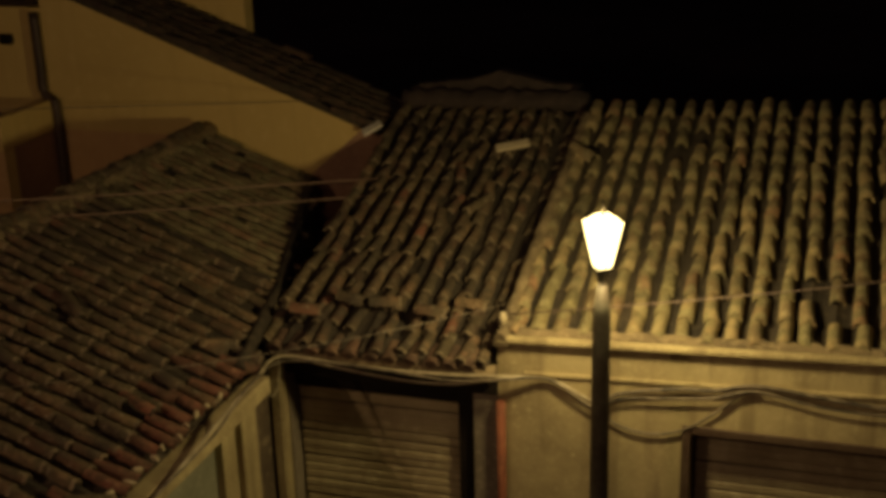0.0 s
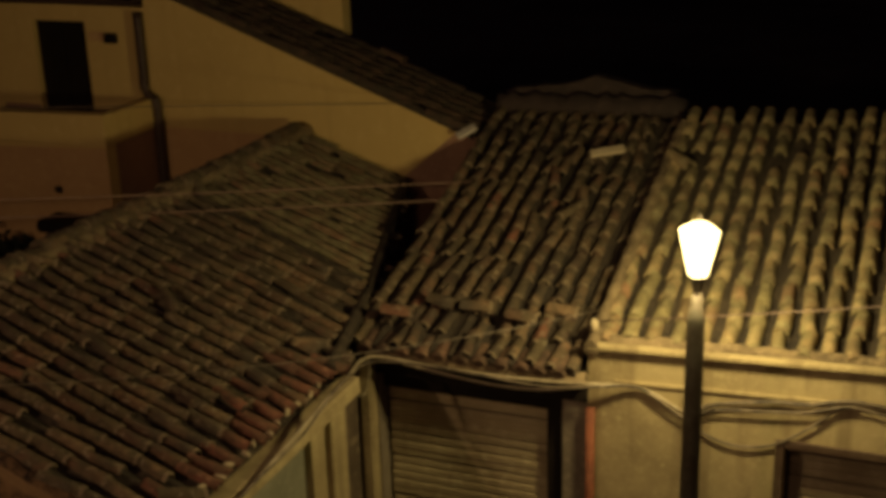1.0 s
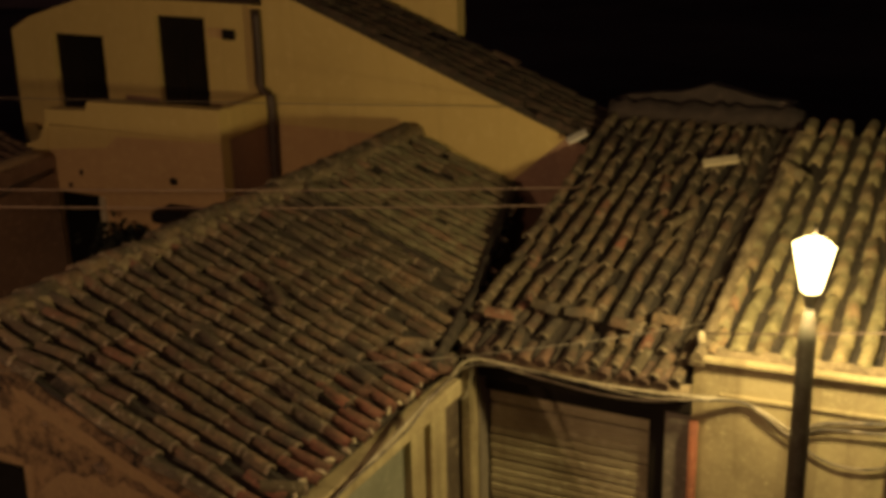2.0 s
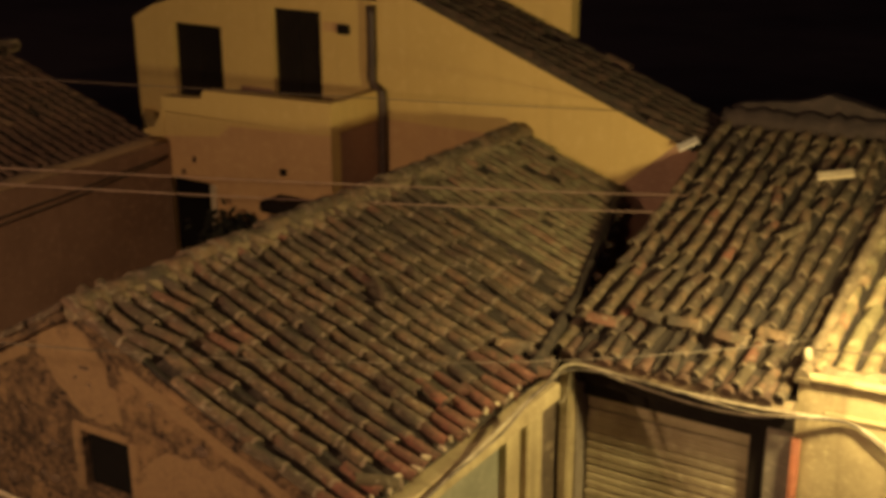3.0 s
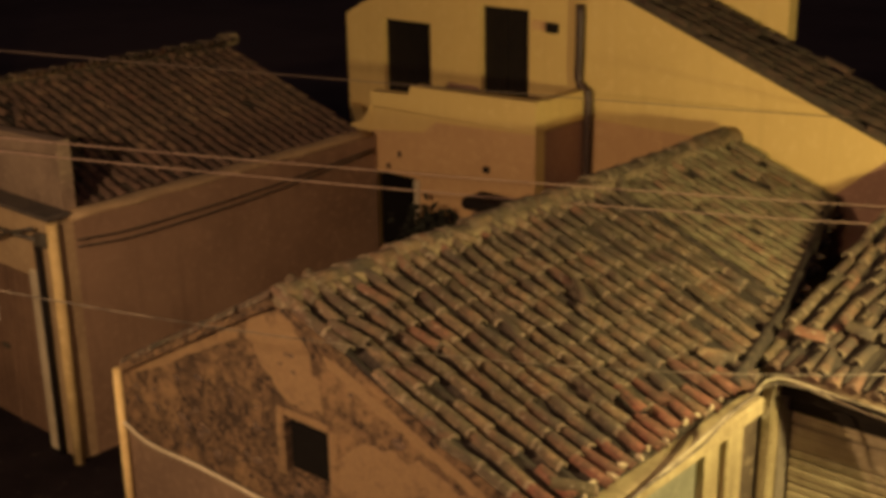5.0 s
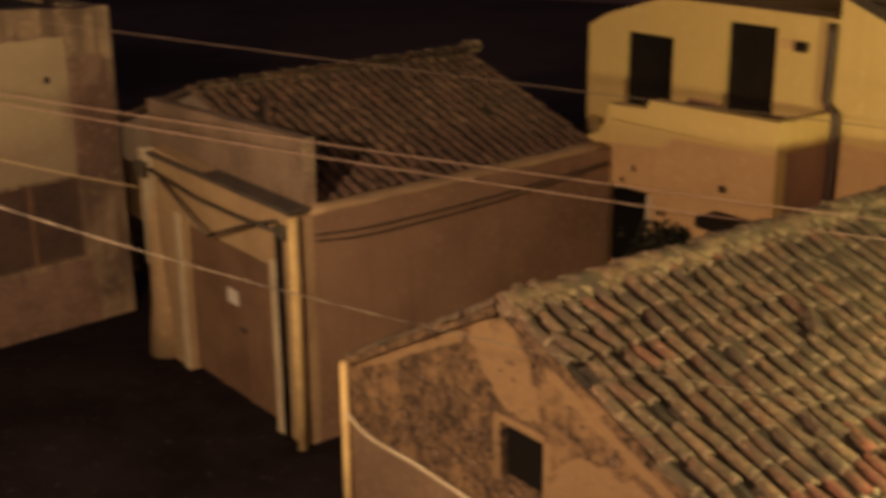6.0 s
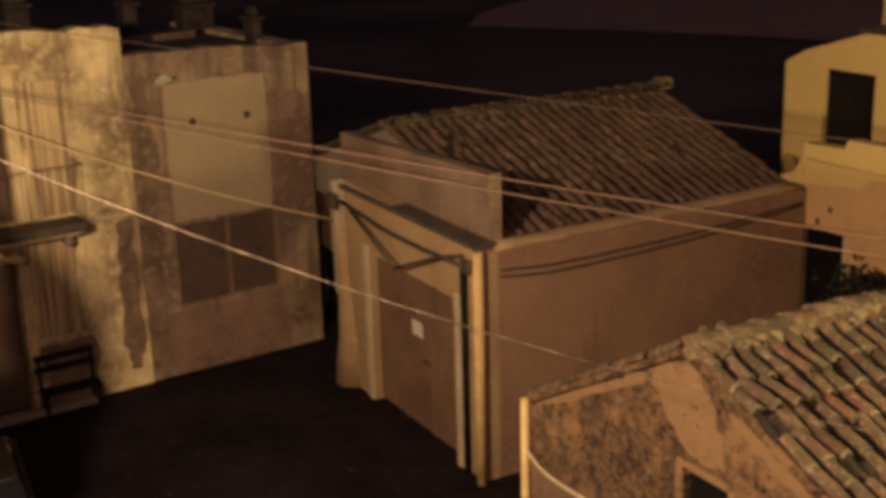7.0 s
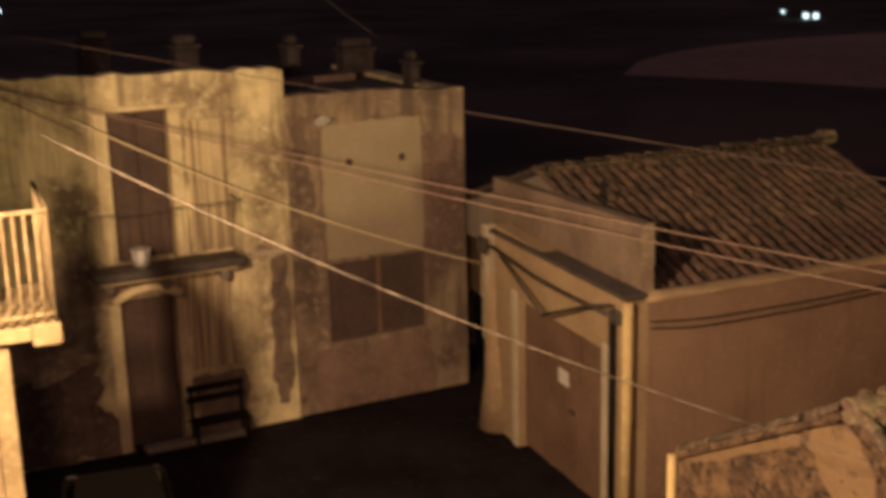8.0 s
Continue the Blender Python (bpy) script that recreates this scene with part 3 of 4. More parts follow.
for lo, hi in (((2.82, 2.55), (2.938, 3.36)), ((3.622, 2.5), (3.75, 3.3)), ((2.94, 3.272), (3.62, 3.36))):
    part("hatch_frame", boxes(((WEST + lo[0], front_y - 0.03, lo[1]), (WEST + hi[0], front_y + 0.08, hi[1])), bevel=0.02), M_TAN, hatch)


def in_house_slope(p):
    if p.y < 11.6:
        return True
    edge = -5.9 - 0.21 * (p.y - 11.5) if p.y < 13.6 else -6.34 - 0.295 * (p.y - 13.6)
    return p.x < edge


up_e = Vector((-3.4, 0, RZ - 3.26)).normalized()
up_w = Vector((3.0, 0, RZ - 2.95)).normalized()
SEAM_Y, DROP = 13.62, -0.0126


def red_eave(r, y):
    return (r == 0 and y < 11.6) or (r == 1 and 9.6 < y < 11.2) or (r == 2 and 9.7 < y < 10.3)


tiled_roof("roof_slope", gh, (RX + 3.42, front_y + 0.02, 3.26), (0, 1, DROP), up_e, SEAM_Y - front_y - 0.02, 3.62, in_house_slope, 300,
           (-6.0, 8.0), red=red_eave, gap=0.235, messy=0.75, seed=5, label="sagging roof slope of old clay tiles")
tiled_roof("roof_slope", gh, (RX + 3.42, SEAM_Y + 0.06, 3.235 + DROP * (SEAM_Y - front_y)), (0, 1, DROP), up_e, back_y - SEAM_Y - 0.09, 3.60, in_house_slope, 180,
           (-7.5, 13.6), gap=0.205, row=0.33, messy=0.7, seed=25, label="flatter weathered tiles beyond a seam", look=(AGED_TILES, M_AGEDS))
tiled_roof("rear_slope", gh, (RX - 2.98, front_y + 0.1, 2.94), (0, 1, DROP), up_w, back_y - front_y - 0.1, 3.36, parts=60, near=(-12, 8), seed=6, thick=0.05, gap=0.235)
RIDGE_END = DROP * (back_y - front_y)
ridge_caps(gh, (RX, front_y - 0.02, RZ), (RX, back_y, RZ + 0.05 + RIDGE_END))
part("ridge_mortar", lumpy_strip((RX, front_y - 0.02, RZ - 0.05), (RX, back_y, RZ - 0.01 + RIDGE_END), 0.4, 0.12), M_MORTAR, gh, "lumpy lime mortar")
part("seam_mortar", lumpy_strip((RX + 0.25, SEAM_Y + 0.02, RZ + 0.02 + DROP * 5.8 - 0.1), (RX + 2.7, SEAM_Y + 0.02, RZ + 0.02 + DROP * 5.8 - 1.065), 0.1, 0.07, 14), M_BED, gh)
for k, (a, b) in enumerate((((-5.94, 11.45, 3.3), (-6.36, 13.5, 3.46)), ((-6.36, 13.5, 3.43), (-6.92, 15.4, 3.63)), ((-6.92, 15.4, 3.63), (-7.45, 17.2, 3.8)))):
    part("valley_mortar", lumpy_strip(a, b, 0.16, 0.08, 50 + k), M_BED, gh)
part("verge_mortar", lumpy_strip((RX + 0.1, front_y - 0.01, RZ - 0.10), (RX + 3.35, front_y - 0.01, 3.17), 0.11, 0.06, 4), M_RUBBLE, gh)


def render_patch(outline, y, ragged, seed, thick=0.012):
    """A layer of plaster with a worn outline on a wall that faces the street; outline: (x, z)."""
    rnd = random.Random(seed)
    bm = bmesh.new()
    vs = []
    for (xa, za), (xb, zb) in zip(outline, outline[1:] + outline[:1]):
        n = max(2, int(math.hypot(xb - xa, zb - za) / 0.07))
        for k in range(n):
            x, z = xa + (xb - xa) * k / n, za + (zb - za) * k / n
            w = Vector((noise.noise(Vector((x * 5, z * 5, seed))), noise.noise(Vector((x * 5, z * 5, seed + 9))))) * ragged * 1.5
            vs.append(bm.verts.new((x + w.x + rnd.uniform(-0.3, 0.3) * ragged, y, z + w.y + rnd.uniform(-0.3, 0.3) * ragged)))
    f = bm.faces.new(vs)
    res = bmesh.ops.extrude_face_region(bm, geom=[f])
    bmesh.ops.translate(bm, vec=(0, -thick, 0), verts=[g for g in res["geom"] if isinstance(g, bmesh.types.BMVert)])
    bmesh.ops.triangulate(bm, faces=[g for g in bm.faces if len(g.verts) > 4])
    bmesh.ops.recalc_face_normals(bm, faces=bm.faces)
    return bm


part("render_patch", render_patch([(-9.7, 4.3), (-9.3, 4.47), (-9.0, 4.38), (-8.8, 4.0), (-8.62, 3.52), (-9.2, 3.46), (-9.5, 3.7), (-9.8, 4.05)], front_y + 0.004, 0.09, 2), M_TAN, gh, "smooth tan render under the ridge")
part("render_patch", render_patch([(-8.6, 4.17), (-8.45, 4.13), (-6.5, 3.34), (-6.45, 3.2), (-8.5, 4.0)], front_y + 0.004, 0.035, 3, 0.018), M_TAN, gh, "pale strip of render along the verge")
part("render_patch", render_patch([(-8.42, 3.1), (-7.95, 3.36), (-7.6, 3.36), (-6.9, 3.26), (-6.05, 2.95), (-6.05, 2.14), (-8.5, 2.14), (-8.56, 2.5)], front_y + 0.004, 0.07, 4), M_TAN, gh, "large field of smooth tan render")
part("render_patch", render_patch([(-12.1, 2.98), (-11.9, 3.13), (-9.95, 4.12), (-9.95, 3.97), (-10.4, 3.76), (-11.8, 3.02)], front_y + 0.004, 0.035, 6), M_TAN, gh, "pale strip of render along the verge")
part("verge_mortar", lumpy_strip((RX - 0.05, front_y + 0.0, RZ - 0.06), (RX - 2.95, front_y + 0.0, 2.96), 0.15, 0.08, 5, 0.08), M_RUBBLE, gh)
for k in range(9):
    ob = new("verge_tile", TILES[(k * 5) % 6])
    ob.parent = gh
    m = Matrix((Vector((0, 1, 0)), up_w, Vector((0, 1, 0)).cross(up_w))).transposed()
    if m.col[2].z < 0:
        m = Matrix((Vector((0, -1, 0)), up_w, Vector((0, -1, 0)).cross(up_w))).transposed()
    m = m.to_4x4()
    m.translation = Vector((RX - 3.0, front_y + 0.03, 2.97)) + up_w * (0.1 + k * 0.355 + 0.03 * math.sin(k * 2.3)) + Vector((0, 0.02 * math.sin(k * 3.1), 0.03))
    ob.matrix_basis = m @ pose(0, 0, 0, 1.5 * math.sin(k), 6 * math.sin(k * 1.7), 5 * math.sin(k * 2.9))


def stone_bm(seed):
    rnd = random.Random(seed)
    bm = bmesh.new()
    bmesh.ops.create_icosphere(bm, subdivisions=1, radius=0.5)
    for v in bm.verts:
        v.co = Vector((v.co.x * 1.3, v.co.y * 0.5, v.co.z * 0.85)) * rnd.uniform(0.78, 1.15)
    return bm


LUMPS = [mesh_of(stone_bm(s + 20), M_TRIM) for s in range(3)]
STONES = [mesh_of(stone_bm(s), M_STONE) for s in range(5)]
rnd = random.Random(11)
placed = 0
while placed < 110:
    x, z = rnd.uniform(WEST + 0.15, EAST - 0.6), rnd.uniform(2.25, 4.3)
    roof_z = RZ - (slope_w * (RX - x) if x < RX else slope_e * (x - RX)) - 0.3
    if z > roof_z or (WEST + 2.75 < x < WEST + 3.8 and 2.4 < z < 3.45):
        continue
    if noise.noise(Vector((x * 0.9, z * 0.9, 3.0))) < -0.05 and rnd.random() < 0.8:
        continue
    if x > -8.6 and z < 3.4:
        continue
    ob = new("stone", rnd.choice(STONES))
    ob.parent = gh
    size = rnd.uniform(0.06, 0.17)
    ob.matrix_basis = Matrix.LocRotScale((x, front_y + rnd.uniform(0.0, 0.02), z), Euler((0, rnd.uniform(-0.6, 0.6), 0)), (size, size * 0.45, size))
    placed += 1
for k in range(14):
    ob = new("mortar_lump", rnd.choice(LUMPS))
    ob.parent = gh
    size = rnd.uniform(0.08, 0.12)
    ob.matrix_basis = Matrix.LocRotScale((RX + 3.44 - rnd.uniform(0, 0.1), front_y + 0.135 + k * 0.235 + rnd.uniform(-0.02, 0.02), 3.3), Euler((0, 0.3, rnd.uniform(0, 3))), (size, size, size))
part("corner_pipe", tube([(WEST - 0.02, front_y - 0.08, 0), (WEST - 0.02, front_y - 0.08, 2.98)], 0.055, 10), M_CORNER, gh, "pale corner pipe")

# ---- building with the roller shutters ----
sb = thing("shutter_building", "low street building with roller shutters and clay roof", "building")
FY = 12.66
SPLIT = -3.22
RISE = 0.038
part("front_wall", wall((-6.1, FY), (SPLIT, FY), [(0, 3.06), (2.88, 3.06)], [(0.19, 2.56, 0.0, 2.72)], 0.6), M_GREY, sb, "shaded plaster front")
part("front_wall", wall((SPLIT, FY - 0.06), (4.6, FY - 0.06), [(0, 3.46), (7.82, 3.46 + 7.82 * RISE)], [(2.22, 5.4, 0.0, 2.55)], 0.5), M_CREAM, sb, "cream plaster front with a parapet")
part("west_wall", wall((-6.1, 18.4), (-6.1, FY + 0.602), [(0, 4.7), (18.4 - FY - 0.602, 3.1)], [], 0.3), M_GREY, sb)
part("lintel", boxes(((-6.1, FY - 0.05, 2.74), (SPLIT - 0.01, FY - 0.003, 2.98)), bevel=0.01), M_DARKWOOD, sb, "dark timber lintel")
part("jamb_pilaster", boxes(((-6.08, FY - 0.2, 0), (-5.92, FY - 0.003, 2.9)), bevel=0.03), M_CREAM, sb)
up_s = Vector((0, 6.0, 1.72)).normalized()
tiled_roof("roof_slope", sb, (-6.08, 12.42, 3.2), (1, 0, 0), up_s, 2.75, 5.85, lambda p: True, 280, (-4.5, 12.4), messy=0.9, seed=8, gap=0.245,
           label="disordered clay tiles with broken pieces")
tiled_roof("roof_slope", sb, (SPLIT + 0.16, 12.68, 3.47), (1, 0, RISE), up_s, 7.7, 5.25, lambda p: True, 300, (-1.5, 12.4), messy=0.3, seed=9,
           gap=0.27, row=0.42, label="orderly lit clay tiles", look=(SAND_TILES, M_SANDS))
part("eave_bed", lumpy_strip((SPLIT + 0.12, 12.71, 3.5), (4.5, 12.71, 3.5 + 7.6 * RISE), 0.16, 0.085, 17, 0.09), M_MORTAR, sb, "lime mortar filling the tile ends")
rnd = random.Random(21)
bm = tube([(0, 0.03, 0.035), (0, 0.1, 0.035)], 0.072, 10)
PLUG = mesh_of(bm, M_DULL)
for k in range(11):
    x = -5.95 + k * 0.245 + rnd.gauss(0, 0.01)
    for name, data, size in (("under_tile", rnd.choice(DULL_TILES), (1.15, 0.8, 1.05)), ("end_plug", PLUG, (1, 1, 1))):
        ob = new(name, data)
        ob.parent = sb
        ob.matrix_basis = Matrix.LocRotScale((x, 12.36, 3.14), Euler((0.2, rnd.gauss(0, 0.04), rnd.gauss(0, 0.03))), size)
part("eave_mortar", lumpy_strip((-6.05, 12.5, 3.06), (SPLIT, 12.5, 3.06), 0.2, 0.10, 7), M_MORTAR, sb)
part("split_mortar", lumpy_strip((SPLIT + 0.06, 12.5, 3.46), (SPLIT + 0.06, 17.6, 4.9), 0.2, 0.12, 8), M_MORTAR, sb)
for k in range(5):
    ob = new("laid_tile", TILES[k % 6])
    ob.parent = sb
    ob.matrix_basis = Matrix.LocRotScale((-5.55 + k * 0.52 + rnd.uniform(-0.1, 0.1), 12.9 + rnd.uniform(-0.1, 0.5), 3.50 + rnd.uniform(0, 0.05)), Euler((0.1, 0.0, math.pi / 2 + rnd.gauss(0, 0.15))), (1.2, 0.85, 1.2))
part("pale_slab", boxes(((-0.25, -0.07, 0), (0.25, 0.07, 0.06)), bevel=0.015), M_TRIM, sb, "pale loose slab on the tiles", pose(-4.08, 16.75, 4.61, 30, -8, 22))
part("white_shard", boxes(((-0.16, -0.08, 0), (0.16, 0.08, 0.04)), bevel=0.01), M_WHITE, sb, "", pose(-6.35, 17.1, 4.68, 20, -25, 30))
for sx0, sx1, top in ((-5.91, -3.54, 2.72), (SPLIT + 2.22, SPLIT + 5.4, 2.55)):
    sh = part("roller_shutter", boxes(((sx0, FY + 0.29, 0), (sx1, FY + 0.31, top))), M_IRON, sb, "closed ribbed roller shutter")
    bm = bmesh.new()
    box(bm, (sx0 + 0.03, FY + 0.22, 0), (sx1 - 0.03, FY + 0.288, 0.105), 0.02)
    slat = mesh_of(bm, M_SLAT)
    for k in range(int((top - 0.12) / 0.115)):
        ob = new("slat", slat)
        ob.parent = sh
        ob.matrix_basis = pose(0, rnd.gauss(0, 0.006), k * 0.115 + rnd.gauss(0, 0.004), 0, rnd.gauss(0, 0.12), 0)
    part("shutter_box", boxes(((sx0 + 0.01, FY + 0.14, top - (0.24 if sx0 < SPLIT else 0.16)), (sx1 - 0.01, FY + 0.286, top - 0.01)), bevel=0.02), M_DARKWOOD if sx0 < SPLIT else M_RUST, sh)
part("shutter_guide", boxes(((-3.76, FY + 0.1, 0), (-3.55, FY + 0.21, 2.7))), M_DARKWOOD, sb)


def rising(lo, hi, bevel):
    bm = boxes((lo, hi), bevel=bevel)
    for v in bm.verts:
        v.co.z += (v.co.x - SPLIT) * RISE
    return bm


part("cornice", rising((SPLIT, FY - 0.17, 3.46), (4.6, FY - 0.063, 3.54), 0.02), M_CREAM, sb)
part("string_course", rising((SPLIT + 0.3, FY - 0.095, 3.04), (4.6, FY - 0.063, 3.1), 0.015), M_CREAM, sb)
part("rain_pipe", tube([(-3.17, FY - 0.13, 0), (-3.17, FY - 0.13, 2.72)], 0.055, 10), M_TERRACOTTA, sb, "terracotta red rain pipe")
for x0, x1, z0, z1 in ((SPLIT + 2.12, SPLIT + 2.22, 0, 2.65), (SPLIT + 2.22, SPLIT + 5.4, 2.555, 2.65)):
    part("shutter_frame", boxes(((x0, FY - 0.1, z0), (x1, FY - 0.064, z1)), bevel=0.01), M_RUST, sb)

# ---- street lamp ----
lamp = thing("street_lamp", "lit lantern street lamp on a dark iron pole", "street lamp")
LX, LY, LZ = LAMP
part("pole", tube([(LX, LY, 0), (LX, LY, 1.2), (LX, LY, LZ - 0.75), (LX, LY, LZ - 0.45)], [0.115, 0.105, 0.09, 0.055], 14), M_IRON, lamp)


def frustum(r0, r1, z0, z1, sides=6, turn=0.0):
    bm = bmesh.new()
    a = [bm.verts.new((r0 * math.cos(turn + 2 * math.pi * k / sides), r0 * math.sin(turn + 2 * math.pi * k / sides), z0)) for k in range(sides)]
    b = [bm.verts.new((r1 * math.cos(turn + 2 * math.pi * k / sides), r1 * math.sin(turn + 2 * math.pi * k / sides), z1)) for k in range(sides)]
    for k in range(sides):
        bm.faces.new((a[k], a[(k + 1) % sides], b[(k + 1) % sides], b[k]))
    bm.faces.new(a[::-1])
    bm.faces.new(b)
    return bm


at = Matrix.Translation((LX, LY, LZ))
glass = part("diffuser", frustum(0.095, 0.2, -0.26, 0.20), M_GLOW, lamp, "glowing frosted diffuser", at)
glass.visible_shadow = False
for k in range(6):
    a = 2 * math.pi * k / 6
    part("glazing_bar", tube([(0.097 * math.cos(a), 0.097 * math.sin(a), -0.26), (0.202 * math.cos(a), 0.202 * math.sin(a), 0.20)], 0.006, 4), M_IRON, lamp, "", at)
crown = part("crown", frustum(0.2, 0.09, 0.202, 0.27), M_GLOW, lamp, "glowing frosted crown", at)
crown.visible_shadow = False
part("finial", tube([(0, 0, 0.272), (0, 0, 0.36), (0, 0, 0.42)], [0.03, 0.018, 0.01], 8), M_IRON, lamp, "", at)
part("holder", frustum(0.045, 0.085, -0.42, -0.262), M_IRON, lamp, "", at)

# ---- yellow house behind ----
yh = thing("yellow_house", "yellow plastered house with terrace and dark doors", "house")
HY = 17.36
part("side_wall", wall((-12.1, HY), (-6.3, HY), [(0, 6.82), (5.46, 4.7), (5.8, 4.55)], [], 0.35), M_YELLOW, yh, "smooth yellow gable wall")
part("upper_wall", wall((-17.85, HY), (-12.1, HY), [(0, 5.68), (0.5, 5.94), (2.03, 6.4), (5.75, 6.36)],
     [(1.0, 2.22, 4.2, 5.66), (3.44, 4.53, 3.9, 6.1)], 0.3), M_YELLOW, yh)
part("dado", boxes(((-12.0, HY - 0.012, 0), (-9.1, HY - 0.004, 4.36))), M_TERRACE, yh, "faded red lower paint")
part("dado", wall((-7.55, HY - 0.014), (-6.3, HY - 0.014), [(0, 3.8), (0.95, 4.62), (1.25, 4.55)], [], 0.008), M_ROSE, yh)
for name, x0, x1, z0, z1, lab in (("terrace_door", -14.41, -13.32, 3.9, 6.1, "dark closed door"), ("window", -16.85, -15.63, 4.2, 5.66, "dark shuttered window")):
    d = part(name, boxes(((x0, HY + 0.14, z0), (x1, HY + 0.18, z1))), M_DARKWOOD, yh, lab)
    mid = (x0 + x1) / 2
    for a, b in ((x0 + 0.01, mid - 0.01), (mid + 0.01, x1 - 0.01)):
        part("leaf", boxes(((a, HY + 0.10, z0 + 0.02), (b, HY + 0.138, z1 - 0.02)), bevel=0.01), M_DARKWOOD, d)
part("vent", boxes(((-12.9, HY - 0.1, 5.76), (-12.66, HY - 0.003, 5.93)), bevel=0.02), M_DARKWOOD, yh, "small dark wall vent")
part("terrace_front", wall((-15.76, 15.86), (-12.02, 15.86), [(0, 4.34), (3.74, 4.36)], [(0.04, 1.06, 0.85, 3.16)], 0.25), M_YELLOW, yh)
part("dado", wall((-15.755, 15.85), (-12.02, 15.85), [(0, 3.9), (1.3, 4.05), (1.55, 4.26), (3.735, 4.35)], [(0.035, 1.055, 0.85, 3.16)], 0.008), M_TERRACE, yh, "ochre lower paint")
part("parapet", wall((-15.76, 15.835), (-12.0, 15.835), [(0, 4.62), (0.94, 4.67), (1.0, 4.83), (3.76, 4.90)], [], 0.25, 4.37), M_YELLOW, yh, "yellow terrace parapet")
part("parapet", boxes(((-12.24, 16.09, 4.364), (-12.0, HY - 0.02, 4.88)), bevel=0.02), M_YELLOW, yh)
part("terrace_side", wall((-12.02, 16.112), (-12.02, HY - 0.02), [(0, 4.36), (1.22, 4.36)], [], 0.25), M_ROSE, yh)
part("terrace_floor", boxes(((-15.7, 16.12, 3.7), (-12.3, HY - 0.01, 3.85))), M_ROSE, yh)
part("terrace_end", wall((-16.29, 15.845), (-15.762, 15.845), [(0, 3.95), (0.3, 4.05), (0.528, 4.4)], [], 0.25), M_YELLOW, yh)
part("terrace_return", wall((-17.8, 17.34), (-16.31, 16.0), [(0, 3.9), (2.0, 3.95)], [], 0.2), M_YELLOW, yh)
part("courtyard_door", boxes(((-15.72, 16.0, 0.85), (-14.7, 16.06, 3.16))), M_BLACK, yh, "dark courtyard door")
part("door_frame", boxes(((-14.7, 15.8, 0.85), (-14.58, 15.857, 3.15)), bevel=0.01), M_TRIM, yh)
part("wall_spot", boxes(((-13.1, 15.8, 3.55), (-12.98, 15.857, 3.66)), bevel=0.01), M_DARKWOOD, yh)
part("lean_to_roof", boxes(((-13.15, 15.3, 3.02), (-12.0, 15.83, 3.22)), bevel=0.03), M_DARKWOOD, yh)
part("drainpipe", tube(smooth_path([(-12.16, HY - 0.1, 6.3), (-12.16, HY - 0.1, 5.4), (-12.16, HY - 0.1, 5.02), (-12.02, HY - 0.11, 4.86), (-11.95, HY - 0.12, 4.7), (-11.95, HY - 0.12, 3.0), (-11.95, HY - 0.12, 0.8)]), 0.08, 10), M_PIPE, yh, "brown drainpipe with an elbow")
part("terrace_dado", boxes(((-15.2, HY - 0.03, 3.86), (-14.45, HY - 0.004, 4.62)), bevel=0.005), M_ROSE, yh, "faded red terrace skirting")
part("terrace_dado", boxes(((-13.28, HY - 0.03, 3.86), (-12.26, HY - 0.004, 4.6)), bevel=0.005), M_ROSE, yh, "faded red terrace skirting")
part("vent_stain", boxes(((-13.25, HY - 0.02, 5.78), (-12.92, HY - 0.004, 5.94)), bevel=0.006), M_TERRACE, yh)
for x, z in ((-15.05, 3.56), (-15.33, 3.3)):
    part("wall_hook", boxes(((x - 0.03, 15.79, z - 0.05), (x + 0.03, 15.845, z + 0.05)), bevel=0.015), M_PIPE, yh)
up_y = Vector((-5.5, 0, 2.12)).normalized()
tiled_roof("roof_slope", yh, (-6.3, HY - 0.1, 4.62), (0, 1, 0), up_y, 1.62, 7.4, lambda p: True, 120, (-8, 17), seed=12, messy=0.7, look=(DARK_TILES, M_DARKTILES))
part("rear_wall", wall((-17.0, 18.96), (-9.25, 18.96), [(0, 8.6), (7.75, 8.6)], [], 0.3, 4.0), M_YELLOW, yh)
part("eave_board", boxes(((-15.9, HY - 0.2, 6.41), (-12.2, HY + 1.5, 6.5))), M_PIPE, yh)
part("west_side", wall((-17.85, 22.0), (-17.85, HY + 0.302), [(0, 5.6), (4.3, 5.6)], [], 0.3), M_YELLOW, yh)


def shrub(at, size, seed):
    rnd = random.Random(seed)
    bm = bmesh.new()
    for k in range(420):
        p = Vector((rnd.gauss(0, 0.35), rnd.gauss(0, 0.3), abs(rnd.gauss(0.45, 0.25)))) * size
        m = Matrix.LocRotScale(Vector(at) + p, Euler([rnd.uniform(0, 6.28) for _ in range(3)]), None)
        a = [bm.verts.new(m @ Vector(q)) for q in ((0, 0, 0), (0.06, 0.07, 0.01), (0, 0.17, 0.02), (-0.06, 0.07, 0.01))]
        bm.faces.new(a)
    return bm


bush = thing("potted_shrub", "dark leafy shrub standing beside a courtyard wall", "plant")
part("foliage", shrub((-14.0, 15.5, 2.15), 0.68, 3), M_LEAF, bush)
part("stem", tube([(-14.0, 15.5, 1.3), (-14.0, 15.5, 2.3)], 0.03, 6), M_DARKWOOD, bush)
part("pot", tube([(-14.0, 15.5, 0.85), (-14.0, 15.5, 1.3)], [0.16, 0.24], 12), M_TERRACOTTA, bush)
tagged(part("courtyard_paving", boxes(((-15.9, 12.2, -0.05), (-12.3, 15.83, 0.85))), M_GREY), "grey paved raised courtyard", "paving", kind="structure")

